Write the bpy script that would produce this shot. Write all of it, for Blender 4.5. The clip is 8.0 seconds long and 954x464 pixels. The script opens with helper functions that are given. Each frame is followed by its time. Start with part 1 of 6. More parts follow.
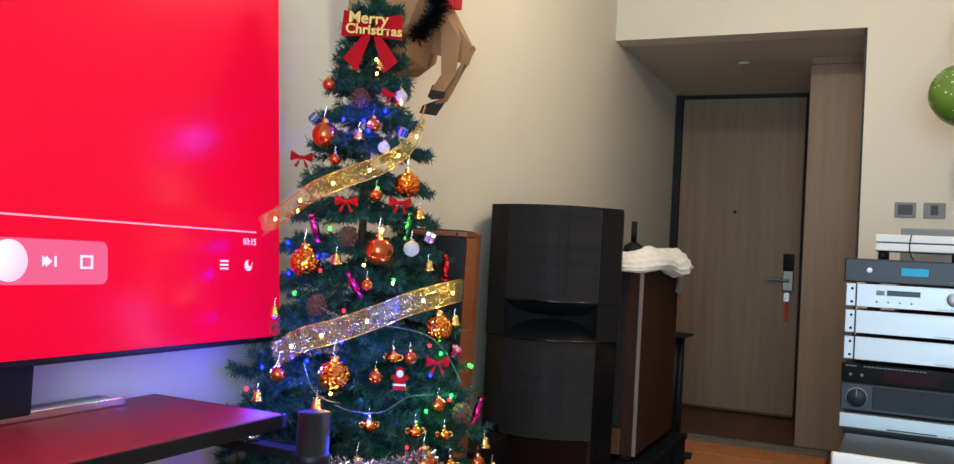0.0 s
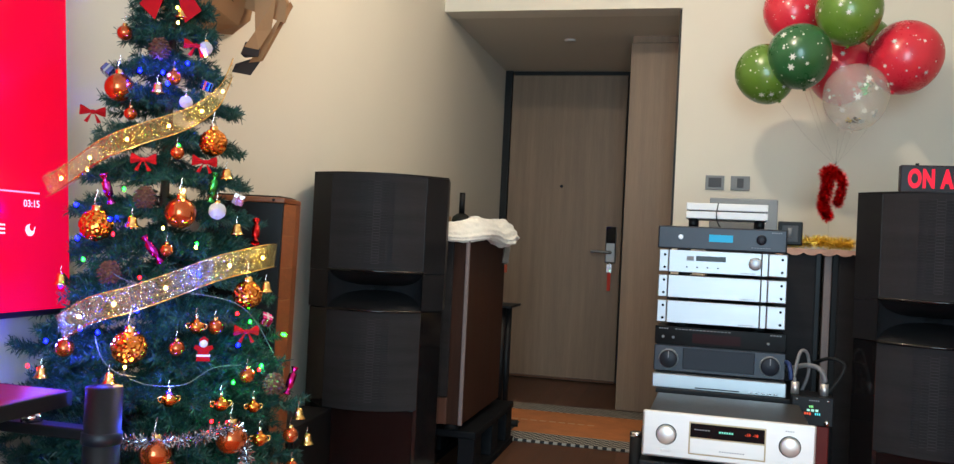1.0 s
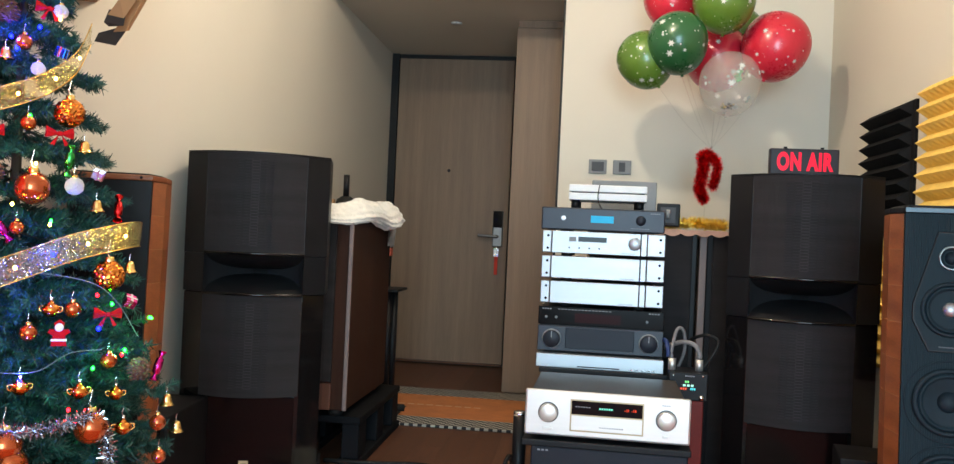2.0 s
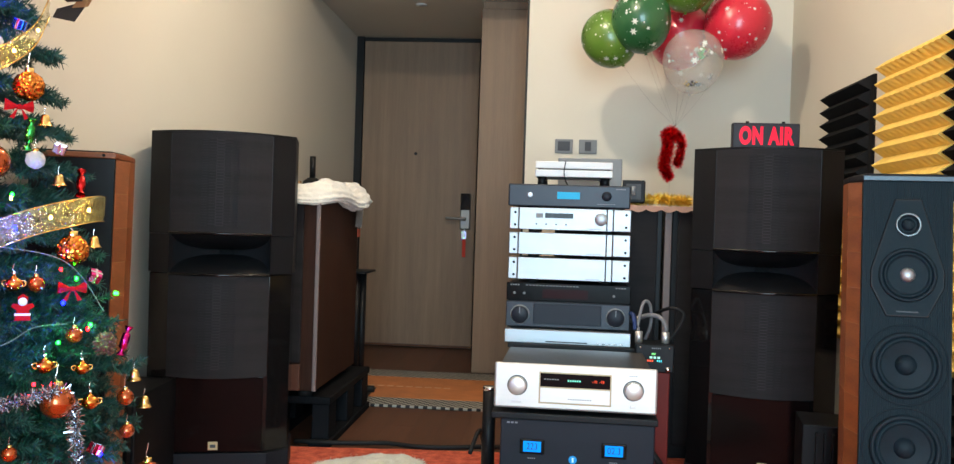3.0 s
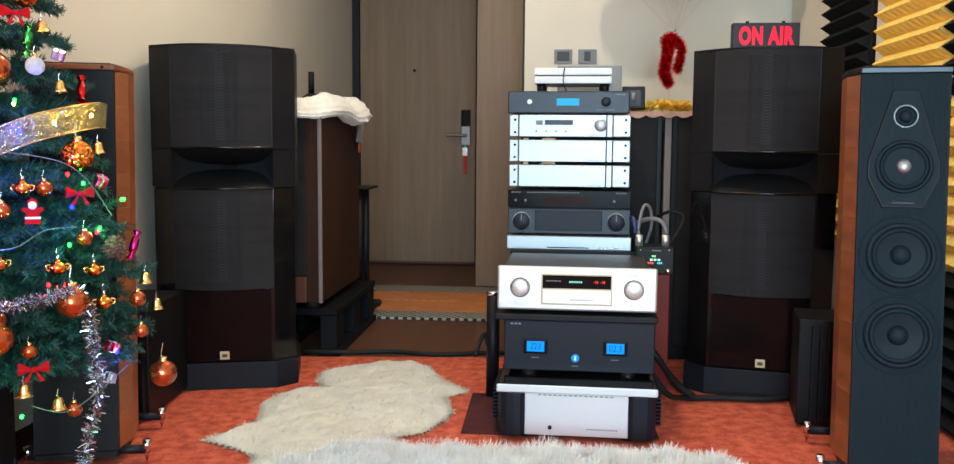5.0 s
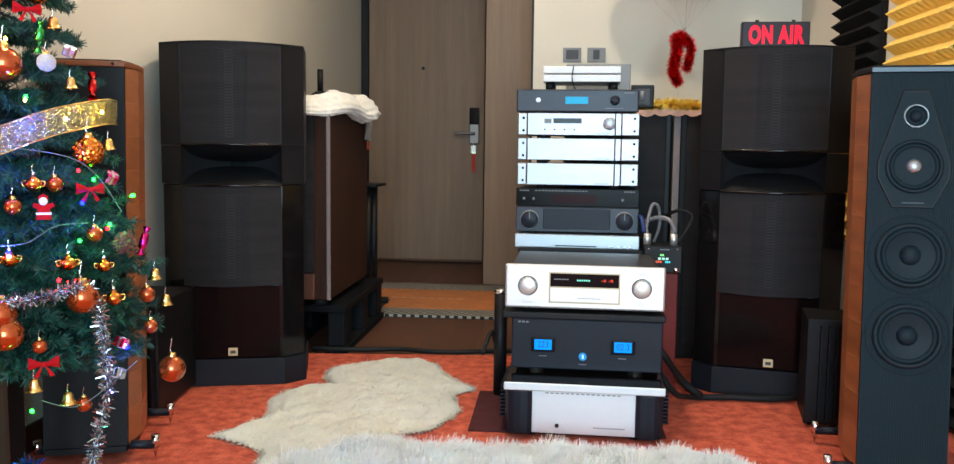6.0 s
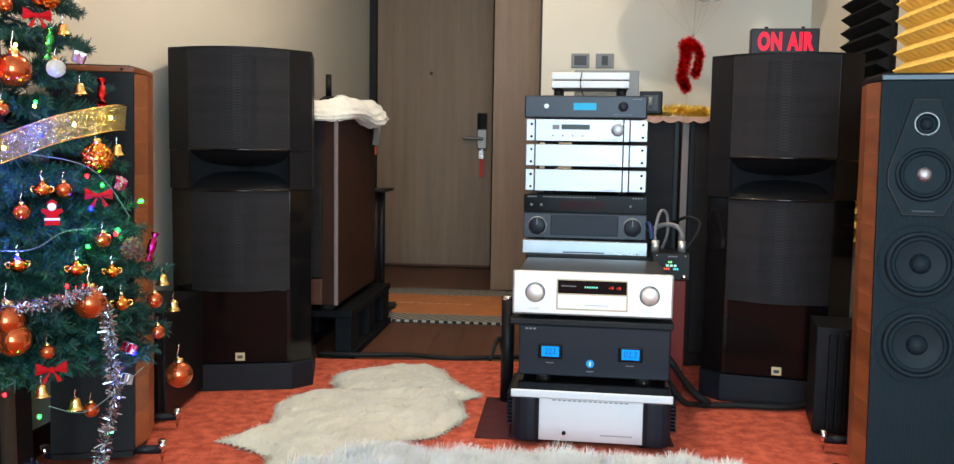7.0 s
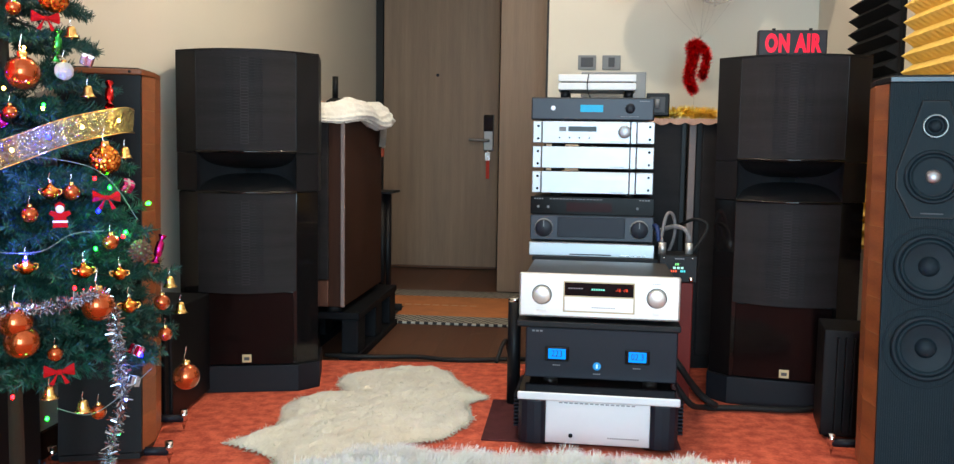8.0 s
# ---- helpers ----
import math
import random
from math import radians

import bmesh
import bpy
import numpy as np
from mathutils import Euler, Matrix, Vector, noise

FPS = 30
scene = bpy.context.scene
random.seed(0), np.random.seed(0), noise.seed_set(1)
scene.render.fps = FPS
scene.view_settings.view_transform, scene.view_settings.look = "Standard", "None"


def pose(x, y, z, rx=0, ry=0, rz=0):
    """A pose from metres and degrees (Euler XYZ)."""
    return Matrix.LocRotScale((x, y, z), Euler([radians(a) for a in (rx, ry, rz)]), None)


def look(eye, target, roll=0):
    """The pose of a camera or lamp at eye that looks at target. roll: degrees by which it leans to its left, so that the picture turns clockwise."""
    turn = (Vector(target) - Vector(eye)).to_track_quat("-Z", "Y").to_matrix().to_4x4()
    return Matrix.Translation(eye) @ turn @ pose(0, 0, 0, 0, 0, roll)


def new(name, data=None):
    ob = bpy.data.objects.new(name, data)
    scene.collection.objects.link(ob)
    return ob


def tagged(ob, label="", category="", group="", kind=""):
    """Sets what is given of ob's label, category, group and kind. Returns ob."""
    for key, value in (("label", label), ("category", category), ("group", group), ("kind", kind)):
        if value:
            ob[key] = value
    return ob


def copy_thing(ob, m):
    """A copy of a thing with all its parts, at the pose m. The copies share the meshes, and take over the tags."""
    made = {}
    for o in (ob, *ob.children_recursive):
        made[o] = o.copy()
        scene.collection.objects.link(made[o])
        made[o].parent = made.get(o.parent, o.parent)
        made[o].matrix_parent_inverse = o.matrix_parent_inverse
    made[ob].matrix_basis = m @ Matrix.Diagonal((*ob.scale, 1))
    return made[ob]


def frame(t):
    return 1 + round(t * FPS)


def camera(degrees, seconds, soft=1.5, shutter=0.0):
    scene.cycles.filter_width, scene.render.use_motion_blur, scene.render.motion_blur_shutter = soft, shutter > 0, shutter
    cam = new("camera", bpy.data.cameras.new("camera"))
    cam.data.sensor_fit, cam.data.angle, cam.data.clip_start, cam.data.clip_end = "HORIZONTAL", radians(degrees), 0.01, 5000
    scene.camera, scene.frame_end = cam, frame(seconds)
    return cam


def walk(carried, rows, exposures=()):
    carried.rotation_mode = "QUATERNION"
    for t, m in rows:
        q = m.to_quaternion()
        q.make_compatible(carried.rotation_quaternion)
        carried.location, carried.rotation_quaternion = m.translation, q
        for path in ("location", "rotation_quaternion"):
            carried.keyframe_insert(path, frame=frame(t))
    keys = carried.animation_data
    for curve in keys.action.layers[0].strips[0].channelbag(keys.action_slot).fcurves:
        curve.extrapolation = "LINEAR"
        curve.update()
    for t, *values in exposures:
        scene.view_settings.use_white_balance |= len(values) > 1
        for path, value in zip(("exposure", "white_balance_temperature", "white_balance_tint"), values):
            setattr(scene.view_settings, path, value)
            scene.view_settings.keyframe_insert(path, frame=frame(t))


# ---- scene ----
cam = camera(57.4, 8.0, soft=1.35)
PATH = [
    (0, (0.307, 0.157, 0.979), (-0.522, 1.976, 1.036), 3.2),
    (0.5, (0.313, 0.191, 0.96), (-0.36, 2.074, 0.988), 3.2),
    (1, (0.331, 0.227, 0.947), (-0.145, 2.169, 0.975), 2.8),
    (1.5, (0.346, 0.247, 0.938), (-0.007, 2.215, 0.956), 2.6),
    (2, (0.348, 0.263, 0.927), (0.12, 2.249, 0.938), 2.6),
    (2.2, (0.352, 0.261, 0.919), (0.16, 2.252, 0.922), 2.4),
    (3.3, (0.353, 0.247, 0.878), (0.203, 2.241, 0.839), 1.7),
    (3.5, (0.354, 0.242, 0.867), (0.205, 2.234, 0.787), 1.4),
    (4, (0.36, 0.237, 0.847), (0.224, 2.227, 0.707), 1.1),
    (4.5, (0.361, 0.229, 0.839), (0.216, 2.215, 0.659), 0.7),
    (6, (0.36, 0.223, 0.838), (0.186, 2.206, 0.644), 0.7),
    (6.5, (0.362, 0.225, 0.841), (0.177, 2.208, 0.653), 0.9),
    (7, (0.359, 0.227, 0.843), (0.168, 2.209, 0.659), 0.9),
    (7.5, (0.36, 0.226, 0.842), (0.16, 2.208, 0.66), 0.9),
    (8, (0.357, 0.229, 0.845), (0.152, 2.21, 0.664), 0.9),
]
walk(cam, [(t, look(eye, target, roll)) for t, eye, target, roll in PATH],
     exposures=((0, -0.64), (0.5, -0.56), (1.0, -0.42), (1.5, -0.30), (2.2, -0.22), (3.5, -0.17), (8, -0.15)))

# ---- world and light ----
XL, XR, YF, YB, ZC = -1.055, 1.60, 4.88, -1.7, 2.75   # room: left, right, front wall, back wall, ceiling
world = bpy.data.worlds.new("world")
scene.world = world
world.use_nodes = True
wn = world.node_tree.nodes
sky = wn.new("ShaderNodeTexSky")
sky.sky_type = "NISHITA"
sky.sun_disc = False
sky.sun_elevation = radians(35)
sky.sun_rotation = radians(200)
world.node_tree.links.new(sky.outputs[0], wn["Background"].inputs[0])
wn["Background"].inputs[1].default_value = 0.1


def area_lamp(name, m, sx, sy, power, colour):
    la = bpy.data.lights.new(name, "AREA")
    la.shape, la.size, la.size_y, la.energy, la.color = "RECTANGLE", sx, sy, power, colour
    ob = new(name, la)
    ob.matrix_world = m
    return ob


# daylight through the window behind the camera
area_lamp("window_light", look((0.65, YB - 0.02, 1.30), (0.65, 4, 1.1)), 1.6, 1.9, 190, (0.55, 0.82, 1.0))
# round ceiling lamp over the carpet: its sharp shadows fall behind the balloons and into the entrance
la = bpy.data.lights.new("ceiling_lamp_light", "POINT")
la.energy, la.color, la.shadow_soft_size = 66, (1.0, 0.86, 0.67), 0.045
new("ceiling_lamp_light", la).location = (0.18, 3.05, 2.52)


# ---- materials ----
def mat(name, colour, rough=0.5, metal=0.0, vary=0.12, scale=6.0, fine=90.0, bump=0.0, stretch=(1, 1, 1),
        colour2=None, coat=0.0, spread=0.0, sheen=0.0, contrast=0.3, spec=0.5):
    """Principled material with a broad and a fine variation in object space."""
    m = bpy.data.materials.new(name)
    m.use_nodes = True
    nt = m.node_tree
    b = nt.nodes["Principled BSDF"]
    b.inputs["Roughness"].default_value = rough
    b.inputs["Metallic"].default_value = metal
    b.inputs["Coat Weight"].default_value = coat
    b.inputs["Specular IOR Level"].default_value = spec
    b.inputs["Coat Roughness"].default_value = 0.05
    if sheen:
        b.inputs["Sheen Weight"].default_value = sheen
    tc = nt.nodes.new("ShaderNodeTexCoord")
    mp = nt.nodes.new("ShaderNodeMapping")
    mp.inputs["Scale"].default_value = stretch
    nt.links.new(tc.outputs["Object"], mp.inputs[0])
    n1 = nt.nodes.new("ShaderNodeTexNoise")
    n1.inputs["Scale"].default_value = scale
    n1.inputs["Detail"].default_value = 5
    n2 = nt.nodes.new("ShaderNodeTexNoise")
    n2.inputs["Scale"].default_value = fine
    n2.inputs["Detail"].default_value = 3
    for n in (n1, n2):
        nt.links.new(mp.outputs[0], n.inputs["Vector"])
    ad = nt.nodes.new("ShaderNodeMath")
    ad.operation = "MULTIPLY_ADD"
    nt.links.new(n2.outputs[0], ad.inputs[0])
    ad.inputs[1].default_value = 0.45
    nt.links.new(n1.outputs[0], ad.inputs[2])
    rp = nt.nodes.new("ShaderNodeMapRange")
    rp.inputs["From Min"].default_value = 0.72 - contrast
    rp.inputs["From Max"].default_value = 0.72 + contrast
    nt.links.new(ad.outputs[0], rp.inputs[0])
    mx = nt.nodes.new("ShaderNodeMix")
    mx.data_type = "RGBA"
    c2 = colour2 or tuple(min(1, c * (1 + vary)) for c in colour)
    c1 = colour if colour2 else tuple(c * (1 - vary) for c in colour)
    mx.inputs[6].default_value = (*c1, 1)
    mx.inputs[7].default_value = (*c2, 1)
    nt.links.new(rp.outputs[0], mx.inputs[0])
    out = mx.outputs[2]
    if spread:
        oi = nt.nodes.new("ShaderNodeObjectInfo")
        hs = nt.nodes.new("ShaderNodeHueSaturation")
        mr = nt.nodes.new("ShaderNodeMapRange")
        mr.inputs["To Min"].default_value = 1 - spread
        mr.inputs["To Max"].default_value = 1 + spread
        nt.links.new(oi.outputs["Random"], mr.inputs[0])
        nt.links.new(mr.outputs[0], hs.inputs["Value"])
        nt.links.new(out, hs.inputs["Color"])
        out = hs.outputs[0]
    nt.links.new(out, b.inputs["Base Color"])
    rr = nt.nodes.new("ShaderNodeMapRange")
    rr.inputs["To Min"].default_value = max(0.02, rough * 0.85)
    rr.inputs["To Max"].default_value = min(1, rough * 1.15 + 0.02)
    nt.links.new(ad.outputs[0], rr.inputs[0])
    nt.links.new(rr.outputs[0], b.inputs["Roughness"])
    if bump:
        bp = nt.nodes.new("ShaderNodeBump")
        bp.inputs["Strength"].default_value = 1.0
        bp.inputs["Distance"].default_value = bump
        nt.links.new(ad.outputs[0], bp.inputs["Height"])
        nt.links.new(bp.outputs[0], b.inputs["Normal"])
    return m


def glow(name, colour, strength):
    m = bpy.data.materials.new(name)
    m.use_nodes = True
    b = m.node_tree.nodes["Principled BSDF"]
    b.inputs["Base Color"].default_value = (*(c * 0.5 for c in colour), 1)
    b.inputs["Emission Color"].default_value = (*colour, 1)
    b.inputs["Emission Strength"].default_value = strength
    b.inputs["Specular IOR Level"].default_value = 0.12
    b.inputs["Roughness"].default_value = 0.25
    return m


def clear(name, colour, rough=0.03, ior=1.1, alpha=1.0):
    m = bpy.data.materials.new(name)
    m.use_nodes = True
    b = m.node_tree.nodes["Principled BSDF"]
    b.inputs["Base Color"].default_value = (*colour, 1)
    b.inputs["Roughness"].default_value = rough
    b.inputs["IOR"].default_value = ior
    b.inputs["Transmission Weight"].default_value = 1.0
    b.inputs["Alpha"].default_value = alpha
    return m


M_WALL = mat("wall_paint", (0.71, 0.66, 0.56), 0.7, vary=0.03, scale=1.6, fine=260, bump=0.0004)
M_CEIL = mat("ceiling_paint", (0.78, 0.74, 0.66), 0.8, vary=0.02, scale=2, fine=200)
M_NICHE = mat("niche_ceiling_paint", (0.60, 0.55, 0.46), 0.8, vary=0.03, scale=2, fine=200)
M_DOORWOOD = mat("oak_veneer", (0.182, 0.110, 0.064), 0.5, scale=3.0, fine=26, stretch=(7, 7, 0.35), colour2=(0.275, 0.180, 0.112), bump=0.0003)
M_DARKFRAME = mat("dark_frame", (0.012, 0.011, 0.010), 0.45, vary=0.2, spec=0.25)
M_FLOORWOOD = mat("dark_floor_wood", (0.075, 0.031, 0.018), 0.42, scale=4, fine=40, stretch=(8, 0.7, 1), colour2=(0.145, 0.066, 0.038), spread=0.12, spec=0.2, bump=0.0003)
M_SUB = mat("floor_joint", (0.02, 0.013, 0.01), 0.7)
M_CARPET = mat("red_velvet_carpet", (0.40, 0.046, 0.020), 0.95, scale=26, fine=120, colour2=(0.74, 0.150, 0.074), bump=0.003, contrast=0.19)
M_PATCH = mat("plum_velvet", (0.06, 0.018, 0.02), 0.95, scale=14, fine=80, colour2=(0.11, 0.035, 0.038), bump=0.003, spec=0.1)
M_BLACK = mat("black_satin", (0.0065, 0.0065, 0.0075), 0.42, vary=0.25, scale=8, fine=200, bump=0.0001, spec=0.22)
M_GLOSS = mat("black_lacquer", (0.006, 0.005, 0.005), 0.07, vary=0.2, scale=4, spec=0.35)
M_GRILLE = mat("grille_cloth", (0.0215, 0.0195, 0.0205), 0.75, vary=0.4, scale=5, fine=130, stretch=(0.25, 0.25, 5), bump=0.0006, spec=0.15)
M_PLINTH = mat("plinth_grey", (0.010, 0.0105, 0.014), 0.5, vary=0.15, spec=0.18)
M_SILVER = mat("brushed_aluminium", (0.405, 0.425, 0.445), 0.42, metal=1.0, vary=0.04, scale=3, fine=60, stretch=(1, 1, 40), bump=0.00006)
M_CHAMP = mat("champagne_aluminium", (0.68, 0.65, 0.61), 0.42, metal=0.85, vary=0.04, scale=3, fine=90, stretch=(1, 1, 30))
M_ANTH = mat("anthracite_aluminium", (0.021, 0.025, 0.034), 0.38, metal=0.35, vary=0.1, scale=4, fine=120)
M_BLACKMET = mat("black_anodised", (0.010, 0.012, 0.019), 0.42, metal=0.2, vary=0.15, scale=5, fine=150, spec=0.3)
M_SATIN = mat("satin_silver", (0.70, 0.71, 0.72), 0.5, metal=0.55, vary=0.03, scale=3, fine=90)
M_CHROME = mat("chrome", (0.8, 0.8, 0.8), 0.12, metal=1.0, vary=0.03)
M_GOLD = mat("gold_metal", (0.85, 0.55, 0.18), 0.22, metal=1.0, vary=0.08)
M_RUBBER = mat("black_rubber", (0.012, 0.012, 0.012), 0.55, vary=0.2, spec=0.2)
# horn back and throat: depth shade is put into this darker black
M_HORN_SHADE = mat("horn_shade_black", (0.0045, 0.005, 0.006), 0.6, vary=0.2, spec=0.1)
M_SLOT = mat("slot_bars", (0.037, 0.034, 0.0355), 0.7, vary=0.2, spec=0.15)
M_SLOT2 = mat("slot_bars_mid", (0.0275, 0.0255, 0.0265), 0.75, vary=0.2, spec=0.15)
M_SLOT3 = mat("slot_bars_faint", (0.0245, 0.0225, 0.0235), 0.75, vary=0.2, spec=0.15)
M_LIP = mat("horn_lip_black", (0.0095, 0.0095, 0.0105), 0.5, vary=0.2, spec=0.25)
# same horn, lighter: light on its side walls is put into the colour
M_FLARE_LIT = mat("horn_flare_lit", (0.017, 0.0175, 0.020), 0.55, vary=0.2, spec=0.2)
M_CONE = mat("driver_cone", (0.0065, 0.014, 0.0195), 0.5, vary=0.3, scale=20, spec=0.16)
M_STRINGS = mat("string_grille", (0.0058, 0.0150, 0.0205), 0.55, vary=0.25, scale=30, fine=420, stretch=(1, 1, 0.02), bump=0.0008, spec=0.16)
M_WALNUT = mat("walnut_veneer", (0.165, 0.045, 0.015), 0.32, scale=3.5, fine=34, stretch=(2, 2, 8), colour2=(0.36, 0.118, 0.038), coat=0.12, spread=0.14)
M_CABWOOD = mat("dark_rosewood", (0.028, 0.012, 0.008), 0.45, scale=3, fine=30, stretch=(7, 7, 0.5), colour2=(0.055, 0.024, 0.016), spec=0.07)
M_CABEDGE = mat("pale_edge", (0.20, 0.14, 0.125), 0.45, vary=0.1)
M_REDWOOD = mat("red_lacquered_wood", (0.15, 0.014, 0.010), 0.35, vary=0.2, scale=4, coat=0.06, spec=0.2)
M_GREY = mat("grey_plastic", (0.20, 0.21, 0.22), 0.5, vary=0.06)
M_DGREY = mat("dark_grey_plastic", (0.055, 0.058, 0.065), 0.45, vary=0.1, spec=0.3)
M_WHITE = mat("white_metal", (0.72, 0.73, 0.72), 0.4, vary=0.04)
M_TOWEL = mat("white_terry", (0.80, 0.75, 0.66), 0.95, vary=0.1, scale=30, fine=160, bump=0.006, sheen=0.5)
M_FUR = mat("cream_fur", (0.64, 0.57, 0.43), 0.9, scale=16, fine=150, colour2=(0.80, 0.75, 0.62), bump=0.007, sheen=0.4, stretch=(1.0, 0.55, 1))
M_FURW = mat("white_fur", (0.90, 0.84, 0.75), 0.85, scale=9, fine=60, colour2=(0.97, 0.94, 0.89))
for m in (M_FUR, M_FURW):
    m.node_tree.nodes["Principled BSDF"].inputs["Subsurface Weight"].default_value = 0.35
    m.node_tree.nodes["Principled BSDF"].inputs["Subsurface Radius"].default_value = (0.02, 0.017, 0.013)
M_FOAMB = mat("black_foam", (0.012, 0.012, 0.013), 0.95, vary=0.3, scale=40, fine=300, bump=0.001, spec=0.1)
M_FOAMY = mat("yellow_foam", (0.90, 0.61, 0.15), 0.95, vary=0.1, scale=40, fine=300, bump=0.001, spec=0.2)
M_SCREEN = glow("lcd_blue", (0.0, 0.30, 1.0), 0.95)
M_UIPALE = glow("pale_button_light", (0.55, 0.85, 1.0), 0.9)
M_LCDINK = mat("lcd_ink", (0.005, 0.02, 0.06), 0.5)
M_DISP = mat("dark_display", (0.006, 0.006, 0.007), 0.08, vary=0.1, spec=0.12)
M_INK = mat("grey_print", (0.25, 0.25, 0.26), 0.6)
M_REDLED = glow("red_led", (1.0, 0.06, 0.03), 3.0)


# ---- mesh tools ----
def bm_new():
    return bmesh.new()


def box(bm, x0, x1, y0, y1, z0, z1, bev=0.0, m=None):
    r = bmesh.ops.create_cube(bm, size=1)
    vs = r["verts"]
    for v in vs:
        v.co = Vector(((x0 + x1) / 2 + v.co.x * (x1 - x0), (y0 + y1) / 2 + v.co.y * (y1 - y0), (z0 + z1) / 2 + v.co.z * (z1 - z0)))
    if bev:
        es = list({e for v in vs for e in v.link_edges})
        g = bmesh.ops.bevel(bm, geom=es, offset=bev, segments=2, affect="EDGES", profile=0.5)
        vs = list({v for f in g["faces"] for v in f.verts} | {v for v in vs if v.is_valid})
    if m is not None:
        bmesh.ops.transform(bm, matrix=m, verts=vs)
    return bm


def prism(bm, poly, z0, z1, m=None, bev=0.0):
    """Upright prism over a plan outline."""
    lo = [bm.verts.new((x, y, z0)) for x, y in poly]
    hi = [bm.verts.new((x, y, z1)) for x, y in poly]
    n = len(poly)
    fs = [bm.faces.new(lo[::-1]), bm.faces.new(hi)]
    for i in range(n):
        fs.append(bm.faces.new((lo[i], lo[(i + 1) % n], hi[(i + 1) % n], hi[i])))
    bmesh.ops.recalc_face_normals(bm, faces=fs)
    if bev:
        bmesh.ops.bevel(bm, geom=[e for f in fs[:2] for e in f.edges], offset=bev, segments=2, affect="EDGES", profile=0.5)
    if m is not None:
        bmesh.ops.transform(bm, matrix=m, verts=bm.verts)
    return bm


def lathe(bm, profile, seg=24, m=None):
    """Turned body: (radius, height) pairs round z."""
    rings, vs = [], []
    for r, z in profile:
        if r < 1e-5:
            ring = [bm.verts.new((0, 0, z))]
        else:
            ring = [bm.verts.new((r * math.cos(2 * math.pi * i / seg), r * math.sin(2 * math.pi * i / seg), z)) for i in range(seg)]
        rings.append(ring)
        vs += ring
    for a, b in zip(rings, rings[1:]):
        for i in range(seg):
            j = (i + 1) % seg
            if len(a) == 1 and len(b) == 1:
                continue
            if len(a) == 1:
                f = bm.faces.new((a[0], b[j], b[i]))
            elif len(b) == 1:
                f = bm.faces.new((a[i], a[j], b[0]))
            else:
                f = bm.faces.new((a[i], a[j], b[j], b[i]))
            f.smooth = True
    if m is not None:
        bmesh.ops.transform(bm, matrix=m, verts=vs)
    return bm


def rod(bm, p, q, r, seg=12, r2=None):
    p, q = Vector(p), Vector(q)
    d = q - p
    m = Matrix.Translation(p) @ d.to_track_quat("Z", "Y").to_matrix().to_4x4()
    r2 = r if r2 is None else r2
    return lathe(bm, [(0, 0), (r, 0), (r2, d.length), (0, d.length)], seg, m)


def tube(bm, pts, r, seg=8):
    """Round tube along a smooth line through the points."""
    pts = [Vector(p) for p in pts]
    fine = []
    n = len(pts)
    for i in range(n - 1):
        p0, p1, p2, p3 = pts[max(i - 1, 0)], pts[i], pts[i + 1], pts[min(i + 2, n - 1)]
        for k in range(6):
            t = k / 6
            fine.append(0.5 * (2 * p1 + (p2 - p0) * t + (2 * p0 - 5 * p1 + 4 * p2 - p3) * t * t + (3 * p1 - p0 - 3 * p2 + p3) * t ** 3))
    fine.append(pts[-1])
    rings = []
    for i, p in enumerate(fine):
        d = fine[min(i + 1, len(fine) - 1)] - fine[max(i - 1, 0)]
        q = d.to_track_quat("Z", "Y")
        rings.append([bm.verts.new(p + q @ Vector((r * math.cos(2 * math.pi * k / seg), r * math.sin(2 * math.pi * k / seg), 0))) for k in range(seg)])
    for a, b in zip(rings, rings[1:]):
        for k in range(seg):
            f = bm.faces.new((a[k], a[(k + 1) % seg], b[(k + 1) % seg], b[k]))
            f.smooth = True
    bm.faces.new(rings[0][::-1])
    bm.faces.new(rings[-1])
    return bm


def obj(name, bm, material):
    me = bpy.data.meshes.new(name)
    bm.to_mesh(me)
    bm.free()
    me.materials.append(material)
    return new(name, me)


def part(name, bm, material, parent, label=""):
    ob = obj(name, bm, material)
    ob.parent = parent
    if label:
        ob["label"] = label
    return ob


def thing(name, loc, rz, label, category, group=""):
    e = new(name)
    e.empty_display_size = 0.05
    e.matrix_world = pose(*loc, 0, 0, rz)
    return tagged(e, label, category, group)


def solid(name, bm, material, label, category, group="", kind=""):
    return tagged(obj(name, bm, material), label, category, group, kind)


def lettering(name, text, size, m, material, parent, depth=0.0015, label="", bold=0.0, gap=1.0):
    cu = bpy.data.curves.new(name, "FONT")
    cu.body, cu.size, cu.extrude, cu.offset = text, size, depth, bold
    cu.space_character = gap
    cu.align_x, cu.align_y = "CENTER", "CENTER"
    tmp = bpy.data.objects.new(name, cu)
    scene.collection.objects.link(tmp)
    bpy.context.view_layer.update()
    me = bpy.data.meshes.new_from_object(tmp.evaluated_get(bpy.context.evaluated_depsgraph_get()))
    bpy.data.objects.remove(tmp)
    bpy.data.curves.remove(cu)
    me.materials.clear()
    me.materials.append(material)
    ob = new(name, me)
    ob.parent = parent
    ob.matrix_basis = m
    if label:
        ob["label"] = label
    return ob


FRONT = Matrix.Rotation(radians(90), 4, "X")   # lettering and discs that face -y


# ---- the room ----
def structure(name, bm, material, label, category):
    return tagged(obj(name, bm, material), label, category, kind="structure")


